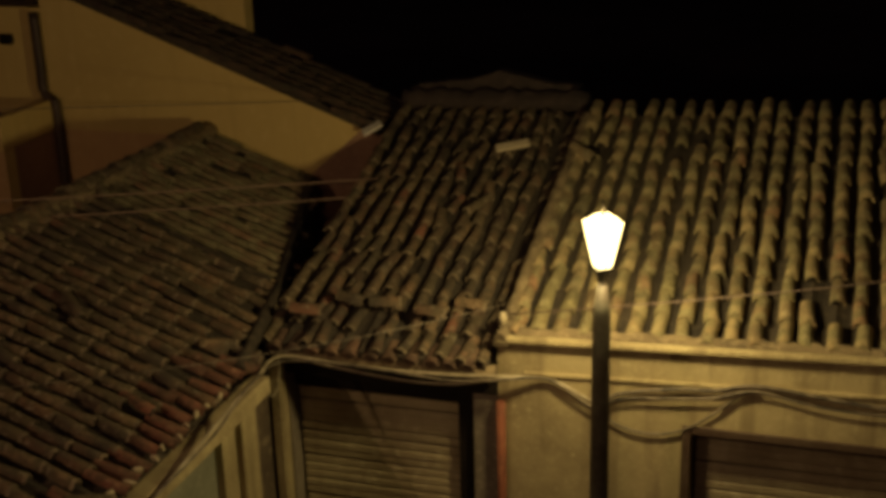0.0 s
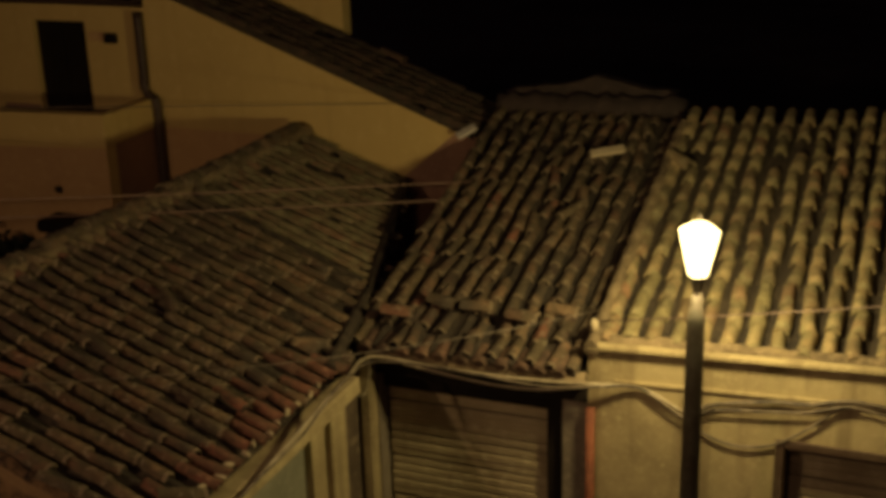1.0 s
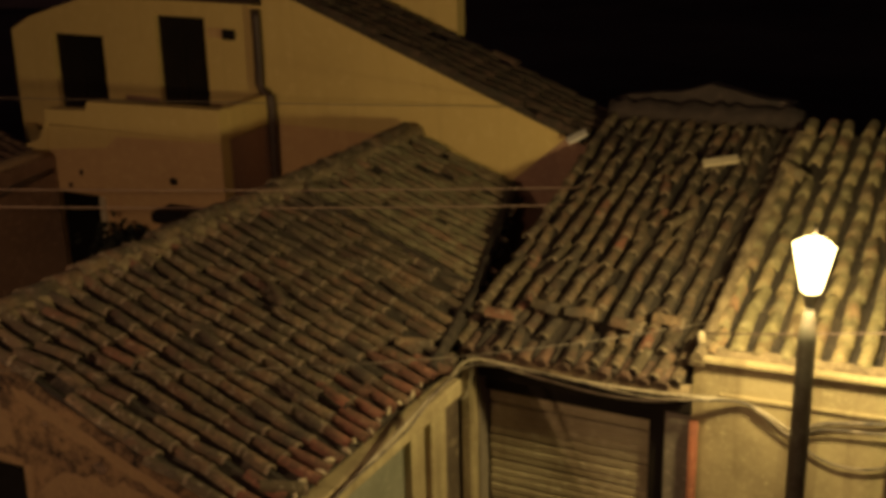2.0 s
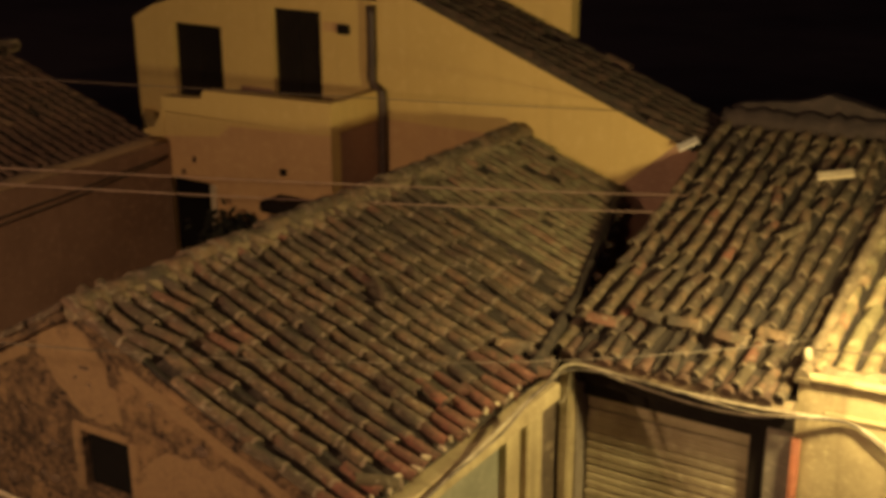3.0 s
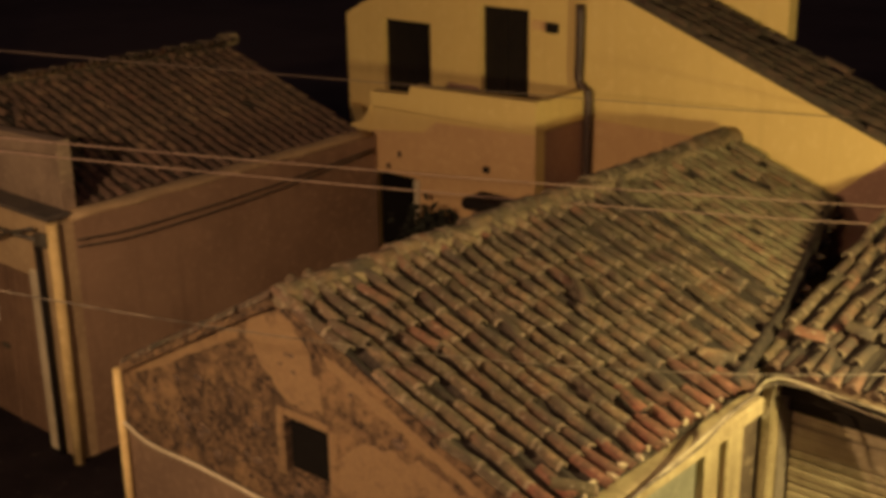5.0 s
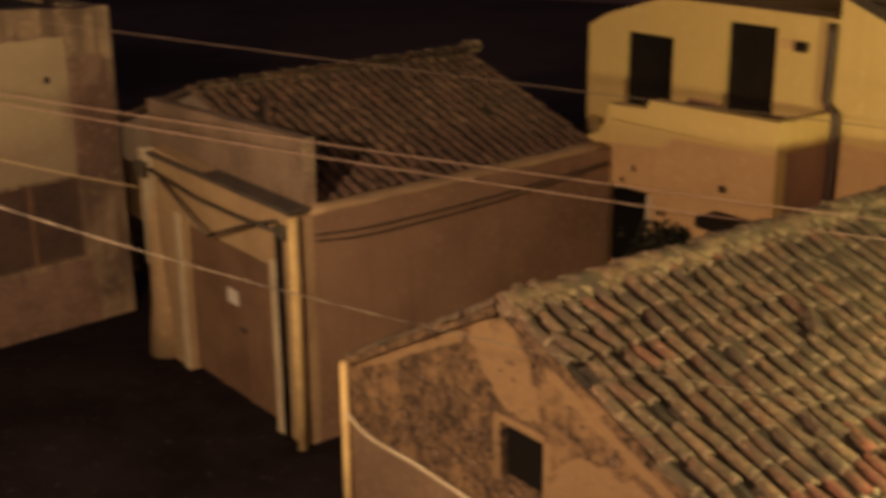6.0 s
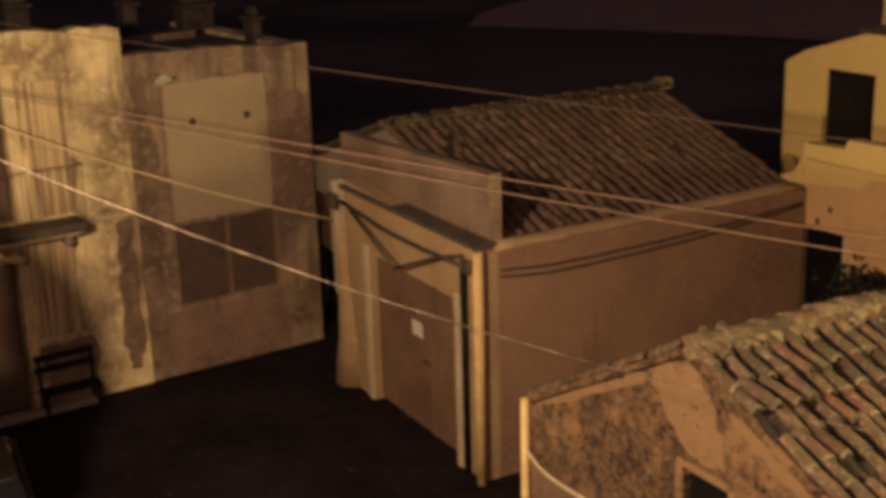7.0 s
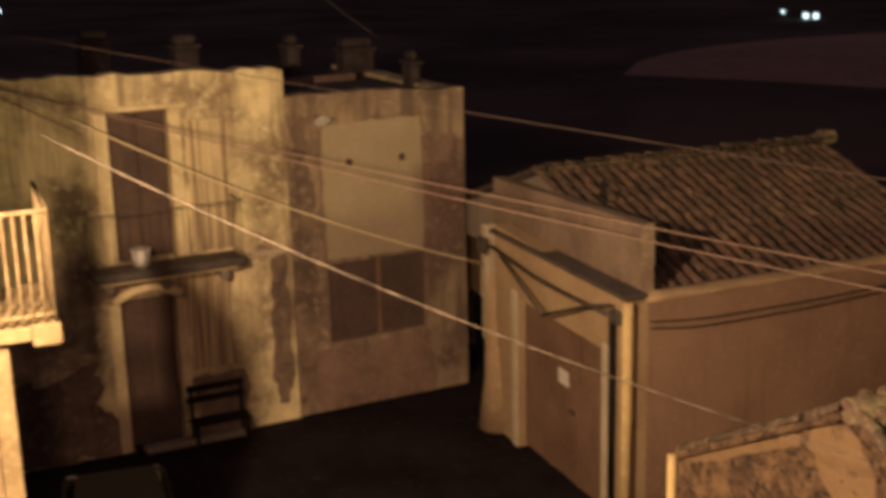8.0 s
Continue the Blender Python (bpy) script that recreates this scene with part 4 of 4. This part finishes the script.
# ---- court wall and gate building ----
gb = thing("gate_building", "plastered yard building with a tall wooden gate", "building")
part("front_wall", wall((-20.45, 9.1), (-15.55, 9.1), [(0, 4.0), (4.9, 3.8)], [(1.0, 4.12, 0, 2.85)], 0.3, rough=0.006), M_GATEFRONT, gb)
part("court_wall", wall((-15.55, 9.402), (-15.62, 15.83), [(0, 3.8), (6.4, 3.82)], [], 0.3, rough=0.006), M_COURT, gb, "long plastered court wall")
part("wall_coping", lumpy_strip((-15.74, 9.4, 3.81), (-15.84, 15.75, 3.85), 0.42, 0.07, 9, 0.35), M_GATEFRONT, gb, "ochre plaster coping")
part("attic_wall", wall((-21.2, 9.42), (-15.80, 9.42), [(0, 4.72), (5.4, 4.94)], [], 0.22, 3.2, rough=0.008), M_ATTIC, gb, "brown cement attic wall")
part("ledge", boxes(((-20.5, 9.0, 3.79), (-15.6, 9.41, 3.86)), bevel=0.01), M_DARKLEDGE, gb, "dark weathered ledge", Matrix.Translation((0, 0.0, 0.06)))
gate = part("gate", boxes(((-19.45, 9.26, 0.03), (-16.33, 9.3, 2.85))), M_WOOD, gb, "tall brown wooden gate")
bm = boxes(((0, 9.225, 0.05), (0.19, 9.257, 2.82)), bevel=0.008)
plank = mesh_of(bm, M_WOOD)
for k in range(16):
    ob = new("plank", plank)
    ob.parent = gate
    ob.location = (-19.44 + k * 0.1945, 0, 0)
for x in (-18.4, -17.38):
    part("gate_post", boxes(((x - 0.04, 9.19, 0.05), (x + 0.04, 9.222, 2.82)), bevel=0.01), M_WOOD, gate)
part("notice", boxes(((-18.1, 9.2, 1.72), (-17.75, 9.222, 1.98)), bevel=0.004), M_WHITE, gate, "blank white notice")
part("latch", boxes(((-17.7, 9.17, 1.3), (-17.5, 9.22, 1.38)), bevel=0.01), M_IRON, gate)
for x0, x1, z1 in ((-19.66, -19.452, 2.98), (-16.328, -16.12, 2.98)):
    part("gate_jamb", boxes(((x0, 9.04, 0), (x1, 9.097, z1)), bevel=0.015), M_TRIM, gb)
part("corner_pipe", tube([(-15.5, 9.02, 0), (-15.5, 9.02, 3.85)], 0.085, 10), M_CORNER, gb, "pale corner pipe")
part("down_pipe", tube([(-15.97, 9.03, 0), (-15.97, 9.03, 3.6)], 0.06, 10), M_DARKWOOD, gb, "dark downpipe")
part("corner_pier", boxes(((-20.86, 8.99, 1.7), (-20.6, 9.25, 3.95)), bevel=0.04), M_TRIM, gb)
part("battered_pier", tube([(-20.55, 9.2, 0), (-20.5, 9.2, 1.0), (-20.62, 9.2, 2.2), (-20.66, 9.2, 3.0)], [0.42, 0.3, 0.22, 0.18], 12), M_GATEFRONT, gb)
up_g = Vector((-3.8, 0, 1.25)).normalized()
tiled_roof("roof_slope", gb, (-15.98, 9.7, 3.76), (-0.012, 1, 0), up_g, 6.2, 4.0, lambda p: True, 300, (-15.9, 9.6), seed=14, messy=0.4, gap=0.235, look=(DULL_TILES, M_DULLS))
tiled_roof("rear_slope", gb, (-23.4, 9.7, 3.85), (0, 1, 0), Vector((3.8, 0, 1.25)).normalized(), 6.2, 3.9, lambda p: True, 0, (-23, 9.6), seed=15)
ridge_caps(gb, (-19.66, 9.75, 5.07), (-19.85, 16.05, 5.07), 7)
part("ridge_knob", boxes(((-20.03, 15.8, 5.03), (-19.68, 16.15, 5.27)), bevel=0.06), M_MORTAR, gb)
part("gable_infill", wall((-23.3, 9.66), (-16.0, 9.66), [(0, 3.8), (3.6, 5.0), (7.3, 3.8)], [], 0.1, 3.2), M_GREY, gb)
br = thing("cable_bracket", "dark iron cable bracket on a plaster wall", "bracket")
part("strut", tube([(-19.9, 8.95, 3.55), (-17.9, 8.8, 3.02)], 0.028, 6), M_IRON, br)
part("strut", tube([(-17.9, 8.8, 3.02), (-16.5, 8.9, 3.55), (-15.9, 8.95, 3.72)], 0.028, 6), M_IRON, br)
part("strut", tube([(-20.4, 8.98, 3.62), (-18.6, 8.95, 3.5), (-17.2, 8.92, 3.52), (-15.8, 8.95, 3.55)], 0.034, 6), M_IRON, br)
part("insulator", boxes(((-15.75, 8.85, 3.5), (-15.5, 8.95, 3.72)), bevel=0.03), M_IRON, br)
part("insulator", boxes(((-20.75, 8.85, 3.45), (-20.45, 8.97, 3.75)), bevel=0.03), M_IRON, br)
for k in range(2):
    cable("wall_cable", smooth_path([(-15.51, 9.42, 3.5 - 0.1 * k), (-15.525, 10.6, 3.42 - 0.12 * k), (-15.55, 13.2, 3.46 - 0.1 * k), (-15.58, 15.7, 3.6 - 0.05 * k)]), 0.015, M_IRON,
          "dark cable slung along a court wall", "wall cables")

# ---- old stained house ----
om = pose(-22.95, 9.57, 0, 0, 0, 4.8)
oh = thing("old_house", "old stained plaster house with a balcony", "house", m=om)
part("low_front", wall((0, -3.77), (0, 0), [(0, 6.3), (1.2, 6.34), (3.77, 6.2)], [(0.75, 2.85, 1.4, 3.0)], 0.4, rough=0.03, step=0.22), M_OLDLOW, oh, "flaking stained low front")
part("high_front", wall((0.06, -13.0), (0.06, -3.774), [(0, 7.05), (5.2, 6.98), (9.226, 6.86)], [(5.96, 7.03, 3.6, 6.3), (5.92, 6.93, 0, 2.9)], 0.4, rough=0.04, step=0.22), M_OLD, oh, "stained lime plaster front")
part("plaster_patch", blotch(-3.05, -0.98, 3.08, 5.74, 0.008, 0.05, 3, 0.02), M_PATCH, oh, "newer smooth plaster patch")
part("bare_patch", blotch(-0.96, -0.15, 3.05, 5.35, 0.004, 0.13, 5), M_OLDRED, oh)
part("low_dado", blotch(-3.3, -0.8, 0.0, 1.3, 0.004, 0.09, 7), M_OLDRED, oh, "faded red lower plaster")
for y in (-2.51, -1.39):
    part("vent_hole", tube([(0.02, y, 4.97), (0.032, y, 4.97)], 0.075, 10), M_CHIMNEY, oh)
part("damp_band", blotch(-3.74, -3.3, 0.3, 6.0, 0.002, 0.12, 9, 0.006), M_BAND, oh, "dark damp plaster band")
bd = part("balcony_door", boxes(((-0.24, -7.04, 3.6), (-0.18, -5.97, 6.3))), M_BOARD, oh, "tall brown balcony door")
for y0, y1 in ((-7.02, -6.52), (-6.49, -5.99)):
    part("leaf", boxes(((-0.178, y0, 3.62), (-0.13, y1, 6.28)), bevel=0.015), M_BOARD, bd)
for lo, hi in (((-7.3, 3.6), (-7.042, 6.3)), ((-5.968, 3.6), (-5.74, 6.3)), ((-7.36, 6.302), (-5.62, 6.4))):
    part("door_surround", boxes(((0.063, lo[0], lo[1]), (0.13, hi[0], hi[1])), bevel=0.015), M_JAMB, oh)
sd = part("street_door", boxes(((-0.24, -7.08, 0), (-0.18, -6.07, 2.9))), M_BOARD, oh, "dark brown street door")
for y0, y1 in ((-7.06, -6.59), (-6.56, -6.09)):
    part("leaf", boxes(((-0.178, y0, 0.03), (-0.14, y1, 2.88)), bevel=0.012), M_BOARD, sd)
for lo, hi in (((-7.3, 0), (-7.082, 2.86)), ((-6.068, 0.9), (-5.88, 2.82))):
    part("arch_jamb", boxes(((0.063, lo[0], lo[1]), (0.12, hi[0], hi[1])), bevel=0.015), M_JAMB, sd)
part("arch_head", tube([(0.09, -7.2 + 0.125 * k, 2.9 + 0.2 * math.sin(math.pi * k / 10)) for k in range(11)], 0.09, 8), M_JAMB, sd)
bwn = part("boarded_window", boxes(((-0.2, -3.02, 1.4), (-0.1, -0.92, 3.0))), M_BOARD, oh, "boarded brown window")
part("mullion", boxes(((-0.098, -1.98, 1.4), (-0.05, -1.9, 3.0))), M_WOOD, bwn)
part("side_wall", wall((-0.402, 0), (-6, 0), [(0, 6.2), (5.6, 6.2)], [], 0.4), M_OLD, oh)
part("roof", boxes(((-6, -13.0, 6.0), (-0.45, -0.42, 6.12))), M_BED, oh)
part("rust_streak", blotch(-5.66, -4.86, 3.62, 6.05, 0.062, 0.05, 41, 0.006), M_RUNS, oh, "plaster streaked with dark rust runs")
part("rust_streak", blotch(-5.84, -4.98, 1.35, 3.3, 0.062, 0.07, 42, 0.006), M_RUNS, oh, "plaster streaked with dark rust runs")
part("plaster_scar", boxes(((0.06, -4.72, 3.38), (0.1, -3.84, 3.48)), bevel=0.012), M_TRIM, oh, "pale scar left by a ledge")
part("damp_patch", blotch(-5.85, -4.85, 0.0, 1.2, 0.09, 0.14, 15, 0.022), M_BAND, oh, "dark damp plaster by the ground")
part("damp_patch", blotch(-4.3, -3.9, 0.3, 3.4, 0.09, 0.09, 16, 0.022), M_BAND, oh)
part("damp_patch", blotch(-13.0, -7.4, 0.0, 1.7, 0.09, 0.35, 18, 0.022), M_BAND, oh)
part("balcony_slab", boxes(((0.065, -7.6, 3.42), (0.72, -4.88, 3.58)), bevel=0.025), M_DARKLEDGE, oh, "dark worn stone balcony slab")
part("slab_edge", boxes(((0.065, -7.5, 3.345), (0.6, -4.98, 3.416)), bevel=0.02), M_JAMB, oh, "pale moulding under the slab")
for y in (-7.3, -6.3, -5.2):
    part("corbel", boxes(((0.065, y - 0.08, 3.13), (0.5, y + 0.08, 3.342)), bevel=0.04), M_GREY, oh)
railing(oh, [(0.1, -7.56), (0.68, -7.56), (0.68, -4.92), (0.1, -4.92)], 3.58, 1.05, 0.17, M_RUST, 0.007)
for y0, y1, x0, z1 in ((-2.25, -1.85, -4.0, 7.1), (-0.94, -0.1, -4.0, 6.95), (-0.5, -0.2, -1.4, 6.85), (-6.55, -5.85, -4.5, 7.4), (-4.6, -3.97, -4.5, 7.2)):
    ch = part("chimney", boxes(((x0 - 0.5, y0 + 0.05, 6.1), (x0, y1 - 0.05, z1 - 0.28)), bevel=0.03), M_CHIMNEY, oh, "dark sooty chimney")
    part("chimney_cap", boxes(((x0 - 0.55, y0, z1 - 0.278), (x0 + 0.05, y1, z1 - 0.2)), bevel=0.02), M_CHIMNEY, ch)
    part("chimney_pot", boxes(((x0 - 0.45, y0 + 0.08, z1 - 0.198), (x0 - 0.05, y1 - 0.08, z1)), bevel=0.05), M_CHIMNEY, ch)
part("roof_parapet", boxes(((-3.4, -3.5, 6.12), (-3.3, -0.9, 6.27)), bevel=0.02), M_OLDRED, oh)
wl = thing("wall_lamp_shade", "small unlit white wall lamp", "wall lamp", m=om @ Matrix.Translation((0.02, -3.12, 5.85)))
part("arm", tube([(0.0, 0, 0.06), (0.25, 0, 0.06)], 0.015, 6), M_IRON, wl)
part("shade", tube([(0.25, 0, 0.08), (0.27, 0, 0.04), (0.3, 0, 0.0)], [0.05, 0.12, 0.16], 12), M_WHITE, wl)
bk = thing("white_bucket", "white bucket standing on the balcony", "bucket", m=om @ Matrix.Translation((0.4, -6.7, 3.58)))
part("bucket", tube([(0, 0, 0), (0, 0, 0.3)], [0.13, 0.17], 12), M_WHITE, bk)
part("rim", tube([(0, 0, 0.3), (0, 0, 0.33)], 0.18, 12), M_WHITE, bk)
st = thing("door_step", "worn stone kerb before a dark door", "step", m=om)
part("slab", boxes(((0.1, -6.9, 0), (0.42, -5.0, 0.12)), bevel=0.03), M_GREY, st)
bn = thing("street_bench", "dark wooden bench against a stained wall", "bench", m=om @ Matrix.Translation((0.2, -5.5, 0)))
for x0, x1, z0, z1 in ((0.0, 0.05, 1.0, 1.12), (0.0, 0.05, 0.78, 0.9), (0.06, 0.24, 0.46, 0.5), (0.26, 0.44, 0.46, 0.5)):
    part("slat", boxes(((x0, -0.55, z0), (x1, 0.55, z1)), bevel=0.01), M_DARKWOOD, bn)
for y in (-0.48, 0.48):
    part("leg", boxes(((0.36, y - 0.03, 0.0), (0.42, y + 0.03, 0.458)), bevel=0.008), M_DARKWOOD, bn)
    part("back_post", boxes(((0.052, y - 0.03, 0.0), (0.1, y + 0.03, 1.12)), bevel=0.008), M_DARKWOOD, bn)
tagged(part("roof_wire", tube(sagging((-4.2, -1.6, 8.2), (-4.2, 0.05, 6.93), 0.04, 10), 0.008, 6), M_CABLE, None, "", om), "pale aerial wire running down to a chimney", "cable")
aw = thing("alley_wall", "high plaster wall bridging a dark alley", "wall")
part("wall", wall((-25.5, 10.4), (-20.9, 10.4), [(0, 3.3), (4.6, 3.55)], [(0.3, 2.6, 0, 1.5)], 0.3), M_OLD, aw)

# ---- house with the lit balcony ----
nh = thing("near_house", "plastered house with a brightly lit balcony", "house")
part("front_wall", wall((-12.05, 0.12), (-16.5, 0.12), [(0, 9.6), (4.45, 9.6)], [], 0.3), M_NEAR, nh)
part("ground_floor_wall", wall((-12.0, 0.3), (-16.5, 0.3), [(0, 5.49), (4.5, 5.49)], [], 0.17), M_NEAR, nh)
part("balcony_slab", boxes(((-13.6, 0.53, 5.5), (-12.0, 0.8, 5.72)), bevel=0.02), M_NEAR, nh)
part("balcony_floor", boxes(((-13.6, 0.125, 5.56), (-12.03, 0.528, 5.7)), bevel=0.01), M_NEAR, nh)
railing(nh, [(-12.04, 0.16), (-12.04, 0.76), (-13.56, 0.76)], 5.72, 1.08, 0.1, M_NEAR, 0.016)

# ---- parked car ----
def profile_solid(points, half, inset=0.0):
    """A solid across y with this outline in x and z; the top is drawn in by inset."""
    bm = bmesh.new()
    top = max(z for _, z in points)
    low = min(z for _, z in points)
    rows = []
    for sgn in (-1, 1):
        rows.append([bm.verts.new((x, sgn * (half - inset * (z - low) / (top - low)), z)) for x, z in points])
    n = len(points)
    for k in range(n):
        bm.faces.new((rows[0][k], rows[0][(k + 1) % n], rows[1][(k + 1) % n], rows[1][k]))
    bm.faces.new(rows[0])
    bm.faces.new(rows[1])
    bmesh.ops.recalc_face_normals(bm, faces=bm.faces)
    bmesh.ops.bevel(bm, geom=list(bm.edges), offset=0.04, segments=2, affect="EDGES")
    return bm


car = thing("parked_car", "dark parked hatchback car on the street", "car", m=pose(-17.9, 1.75, 0, 0, 0, 176))
part("body", profile_solid([(-1.95, 0.3), (1.95, 0.3), (2.0, 0.62), (1.75, 0.82), (0.95, 0.93), (-1.9, 0.95), (-2.0, 0.6)], 0.84, 0.03), M_CARPAINT, car)
cab = part("cabin", profile_solid([(1.0, 0.9), (0.3, 1.42), (-1.25, 1.45), (-1.85, 0.92)], 0.78, 0.16), M_CARGLASS, car, "dark glass cabin")
part("roof_panel", boxes(((-1.2, -0.58, 1.44), (0.28, 0.58, 1.475)), bevel=0.015), M_CARPAINT, cab)
for x in (-1.25, 1.25):
    for sgn in (-1, 1):
        w = part("wheel", tube([(x, sgn * 0.68, 0.31), (x, sgn * 0.86, 0.31)], 0.31, 20), M_BLACK, car)
        part("rim", tube([(x, sgn * 0.862, 0.31), (x, sgn * 0.875, 0.31)], 0.19, 16), M_IRON, w)
for sgn in (-1, 1):
    part("headlight", boxes(((1.9, sgn * 0.6 - 0.15, 0.6), (1.99, sgn * 0.6 + 0.15, 0.74)), bevel=0.02), M_WHITE, car)

# ---- roofs and land behind ----
rr = thing("rear_gable", "dim weathered gable wall behind the tiled roofs", "wall")
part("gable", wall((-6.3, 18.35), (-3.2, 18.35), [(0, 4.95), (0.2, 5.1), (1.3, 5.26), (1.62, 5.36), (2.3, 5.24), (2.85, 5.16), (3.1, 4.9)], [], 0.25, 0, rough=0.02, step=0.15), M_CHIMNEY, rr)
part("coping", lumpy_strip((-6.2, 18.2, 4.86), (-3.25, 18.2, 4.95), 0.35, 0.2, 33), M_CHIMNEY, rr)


def hill_sheet():
    """A low dry slope, some way below and beyond the village."""
    bm = bmesh.new()
    n = 40
    rows = []
    for f in (0.0, 0.2, 0.4, 0.6, 0.8, 1.0):
        row = []
        for k in range(n + 1):
            u = k / n
            a = radians(36 + 24 * u)
            d = 68 + 13 * u + f * 58 * (1 - u) ** 0.55
            row.append(bm.verts.new((-d * math.sin(a), d * math.cos(a), 0.02 + 0.5 * math.sin(math.pi * f) * (1 - u) * (0.8 + 0.5 * noise.noise(Vector((k * 0.3, f * 3, 0)))))))
        rows.append(row)
    for r, q in zip(rows, rows[1:]):
        for k in range(n):
            f = bm.faces.new((r[k], r[k + 1], q[k + 1], q[k]))
            f.smooth = True
    return bm


tagged(part("backdrop_hill", hill_sheet(), M_HILL), "dark hillside far behind the village", "hill", kind="structure")
for az, el, size in ((52.1, -3.94, 0.28), (51.68, -3.94, 0.28), (53.07, -3.76, 0.15), (49.3, -4.55, 0.18), (87.4, -2.87, 0.18)):
    d = 130.0
    fl = thing("far_lit_window", "tiny cold lit window of a distant house", "window", "distant lights")
    p = Vector((-d * math.sin(radians(az)), d * math.cos(radians(az)), EYE_Z + d * math.tan(radians(el))))
    part("pane", boxes(((-size, -0.1, -size), (size, 0.1, size))), M_FAR, fl, "", Matrix.Translation(p))

# ---- cables ----
LEFT = Vector((-21.0, 0.8, 0))
SPAN = "cables over the street"
cable("overhead_cable", sagging(LEFT + Vector((0, 0, 7.885)), (-7.0, 17.25, 5.07), 0.09, 30), 0.0065, M_THIN, "thin reddish cable stretched over roofs", SPAN)
cable("overhead_cable", sagging(LEFT + Vector((0, 0, 7.0)), (-5.62, 16.2, 4.23), 0.18, 30), 0.009, M_WIRE, "thin reddish cable stretched over roofs", SPAN)
cable("overhead_cable", sagging(LEFT + Vector((0, 0, 7.01)), (-5.62, 15.9, 4.06), 0.245, 30), 0.009, M_WIRE, "thin reddish cable stretched over roofs", SPAN)
cable("overhead_cable", sagging(LEFT + Vector((0, 0.3, 6.86)), (-20.65, 8.95, 3.22), 0.26, 16), 0.018, M_BRIGHT, "pale cable slung to a gate building", SPAN)
cable("overhead_cable", sagging((-12.1, 0.8, 7.5), (-3.15, 12.75, 3.85), 0.76, 36), 0.0055, M_CABLE, "long sagging cable over the gabled house", SPAN)
cable("overhead_cable", sagging((-3.15, 12.75, 3.72), (4.7, 11.1, 6.0), 0.1, 16), 0.008, M_THIN, "thin cable passing behind the street lamp", SPAN)
FB = "cables along the fronts"
main = [(-5.72, 8.0, 2.95), (-5.72, 9.15, 3.02), (-5.72, 9.9, 3.08), (-5.72, 10.5, 3.14), (-5.72, 11.0, 3.2), (-5.73, 11.5, 3.22), (-5.86, 12.1, 3.13), (-5.72, 12.34, 3.1), (-5.1, 12.36, 3.06),
        (-4.4, 12.38, 3.04), (-3.72, 12.38, 3.06), (-3.18, 12.38, 3.1), (-2.69, 12.534, 3.065), (-2.43, 12.540, 3.001), (-2.16, 12.546, 2.856), (-2.00, 12.552, 2.803)]
OUT = 0.9727
main = [(-5.56, p[1] * OUT, 9.18 - (9.18 - p[2]) * OUT) if i < 6 else p for i, p in enumerate(main)]
cable("front_cable", smooth_path(main), 0.021, M_PALE, "thick pale cable bundle along the eaves", FB)
cable("front_cable", smooth_path([Vector(p) + Vector((0.02, -0.03, 0.04 * math.sin(i * 1.7) - 0.02)) for i, p in enumerate(main)]), 0.016, M_CABLE, "grey cable twisted along the eaves", FB)
right = [(-2.00, 12.552, 2.803), (-1.80, 12.546, 2.967), (-1.17, 12.540, 3.102), (-0.76, 12.540, 3.132), (-0.33, 12.540, 3.233), (0.31, 12.540, 3.183), (0.98, 12.540, 3.132), (2.53, 12.540, 3.132), (4.55, 12.540, 3.233)]
cable("front_cable", smooth_path(right), 0.024, M_CABLE, "thick grey cable bundle on the wall", FB)
cable("front_cable", smooth_path([Vector(p) + Vector((0, -0.02, -0.08 + 0.03 * math.sin(i * 2.1))) for i, p in enumerate(right)]), 0.016, M_CABLE, "grey cable sagging on the wall", FB)
cable("front_cable", smooth_path([(-2.00, 12.552, 2.742), (-1.85, 12.555, 2.585), (-1.52, 12.552, 2.510), (-1.15, 12.555, 2.575), (-0.80, 12.555, 2.807), (-0.50, 12.555, 3.089), (-0.33, 12.549, 3.183)]), 0.015, M_CABLE, "slack cable loop on the wall", FB)
cable("front_cable", smooth_path([(-5.5, 12.42, 3.02), (-4.85, 12.45, 2.93), (-4.29, 12.45, 2.89), (-3.74, 12.45, 2.91), (-3.33, 12.44, 3.0), (-3.07, 12.42, 3.1)]), 0.014, M_PALE, "thin slack cable under the eave", FB)
cable("front_cable", smooth_path([(-5.75, 11.75, 3.2), (-5.9, 11.9, 2.95), (-5.93, 12.1, 2.7), (-5.92, 12.25, 2.6), (-5.9, 12.36, 2.75), (-5.88, 12.4, 3.05)]), 0.011, M_PALE, "small hanging cable loop", FB)
cable("front_cable", smooth_path([(-12.26, 7.74, 2.3), (-11.69, 7.735, 2.15), (-10.78, 7.735, 2.17), (-10.1, 7.735, 2.16), (-9.0, 7.735, 2.15), (-6.2, 7.735, 2.3), (-5.6, 7.6, 2.76), (-5.56, 7.78, 3.12)]), 0.03, M_TRIM, "pale cable crossing the gable front", FB)
ins = thing("cable_insulator", "white ceramic insulator on a roof edge", "insulator")
part("knob", tube([(-3.18, 12.7, 3.6), (-3.18, 12.7, 3.7), (-3.18, 12.7, 3.76)], [0.035, 0.05, 0.03], 10), M_TRIM, ins)
part("peg", tube([(-3.18, 12.7, 3.45), (-3.18, 12.7, 3.6)], 0.02, 6), M_IRON, ins)
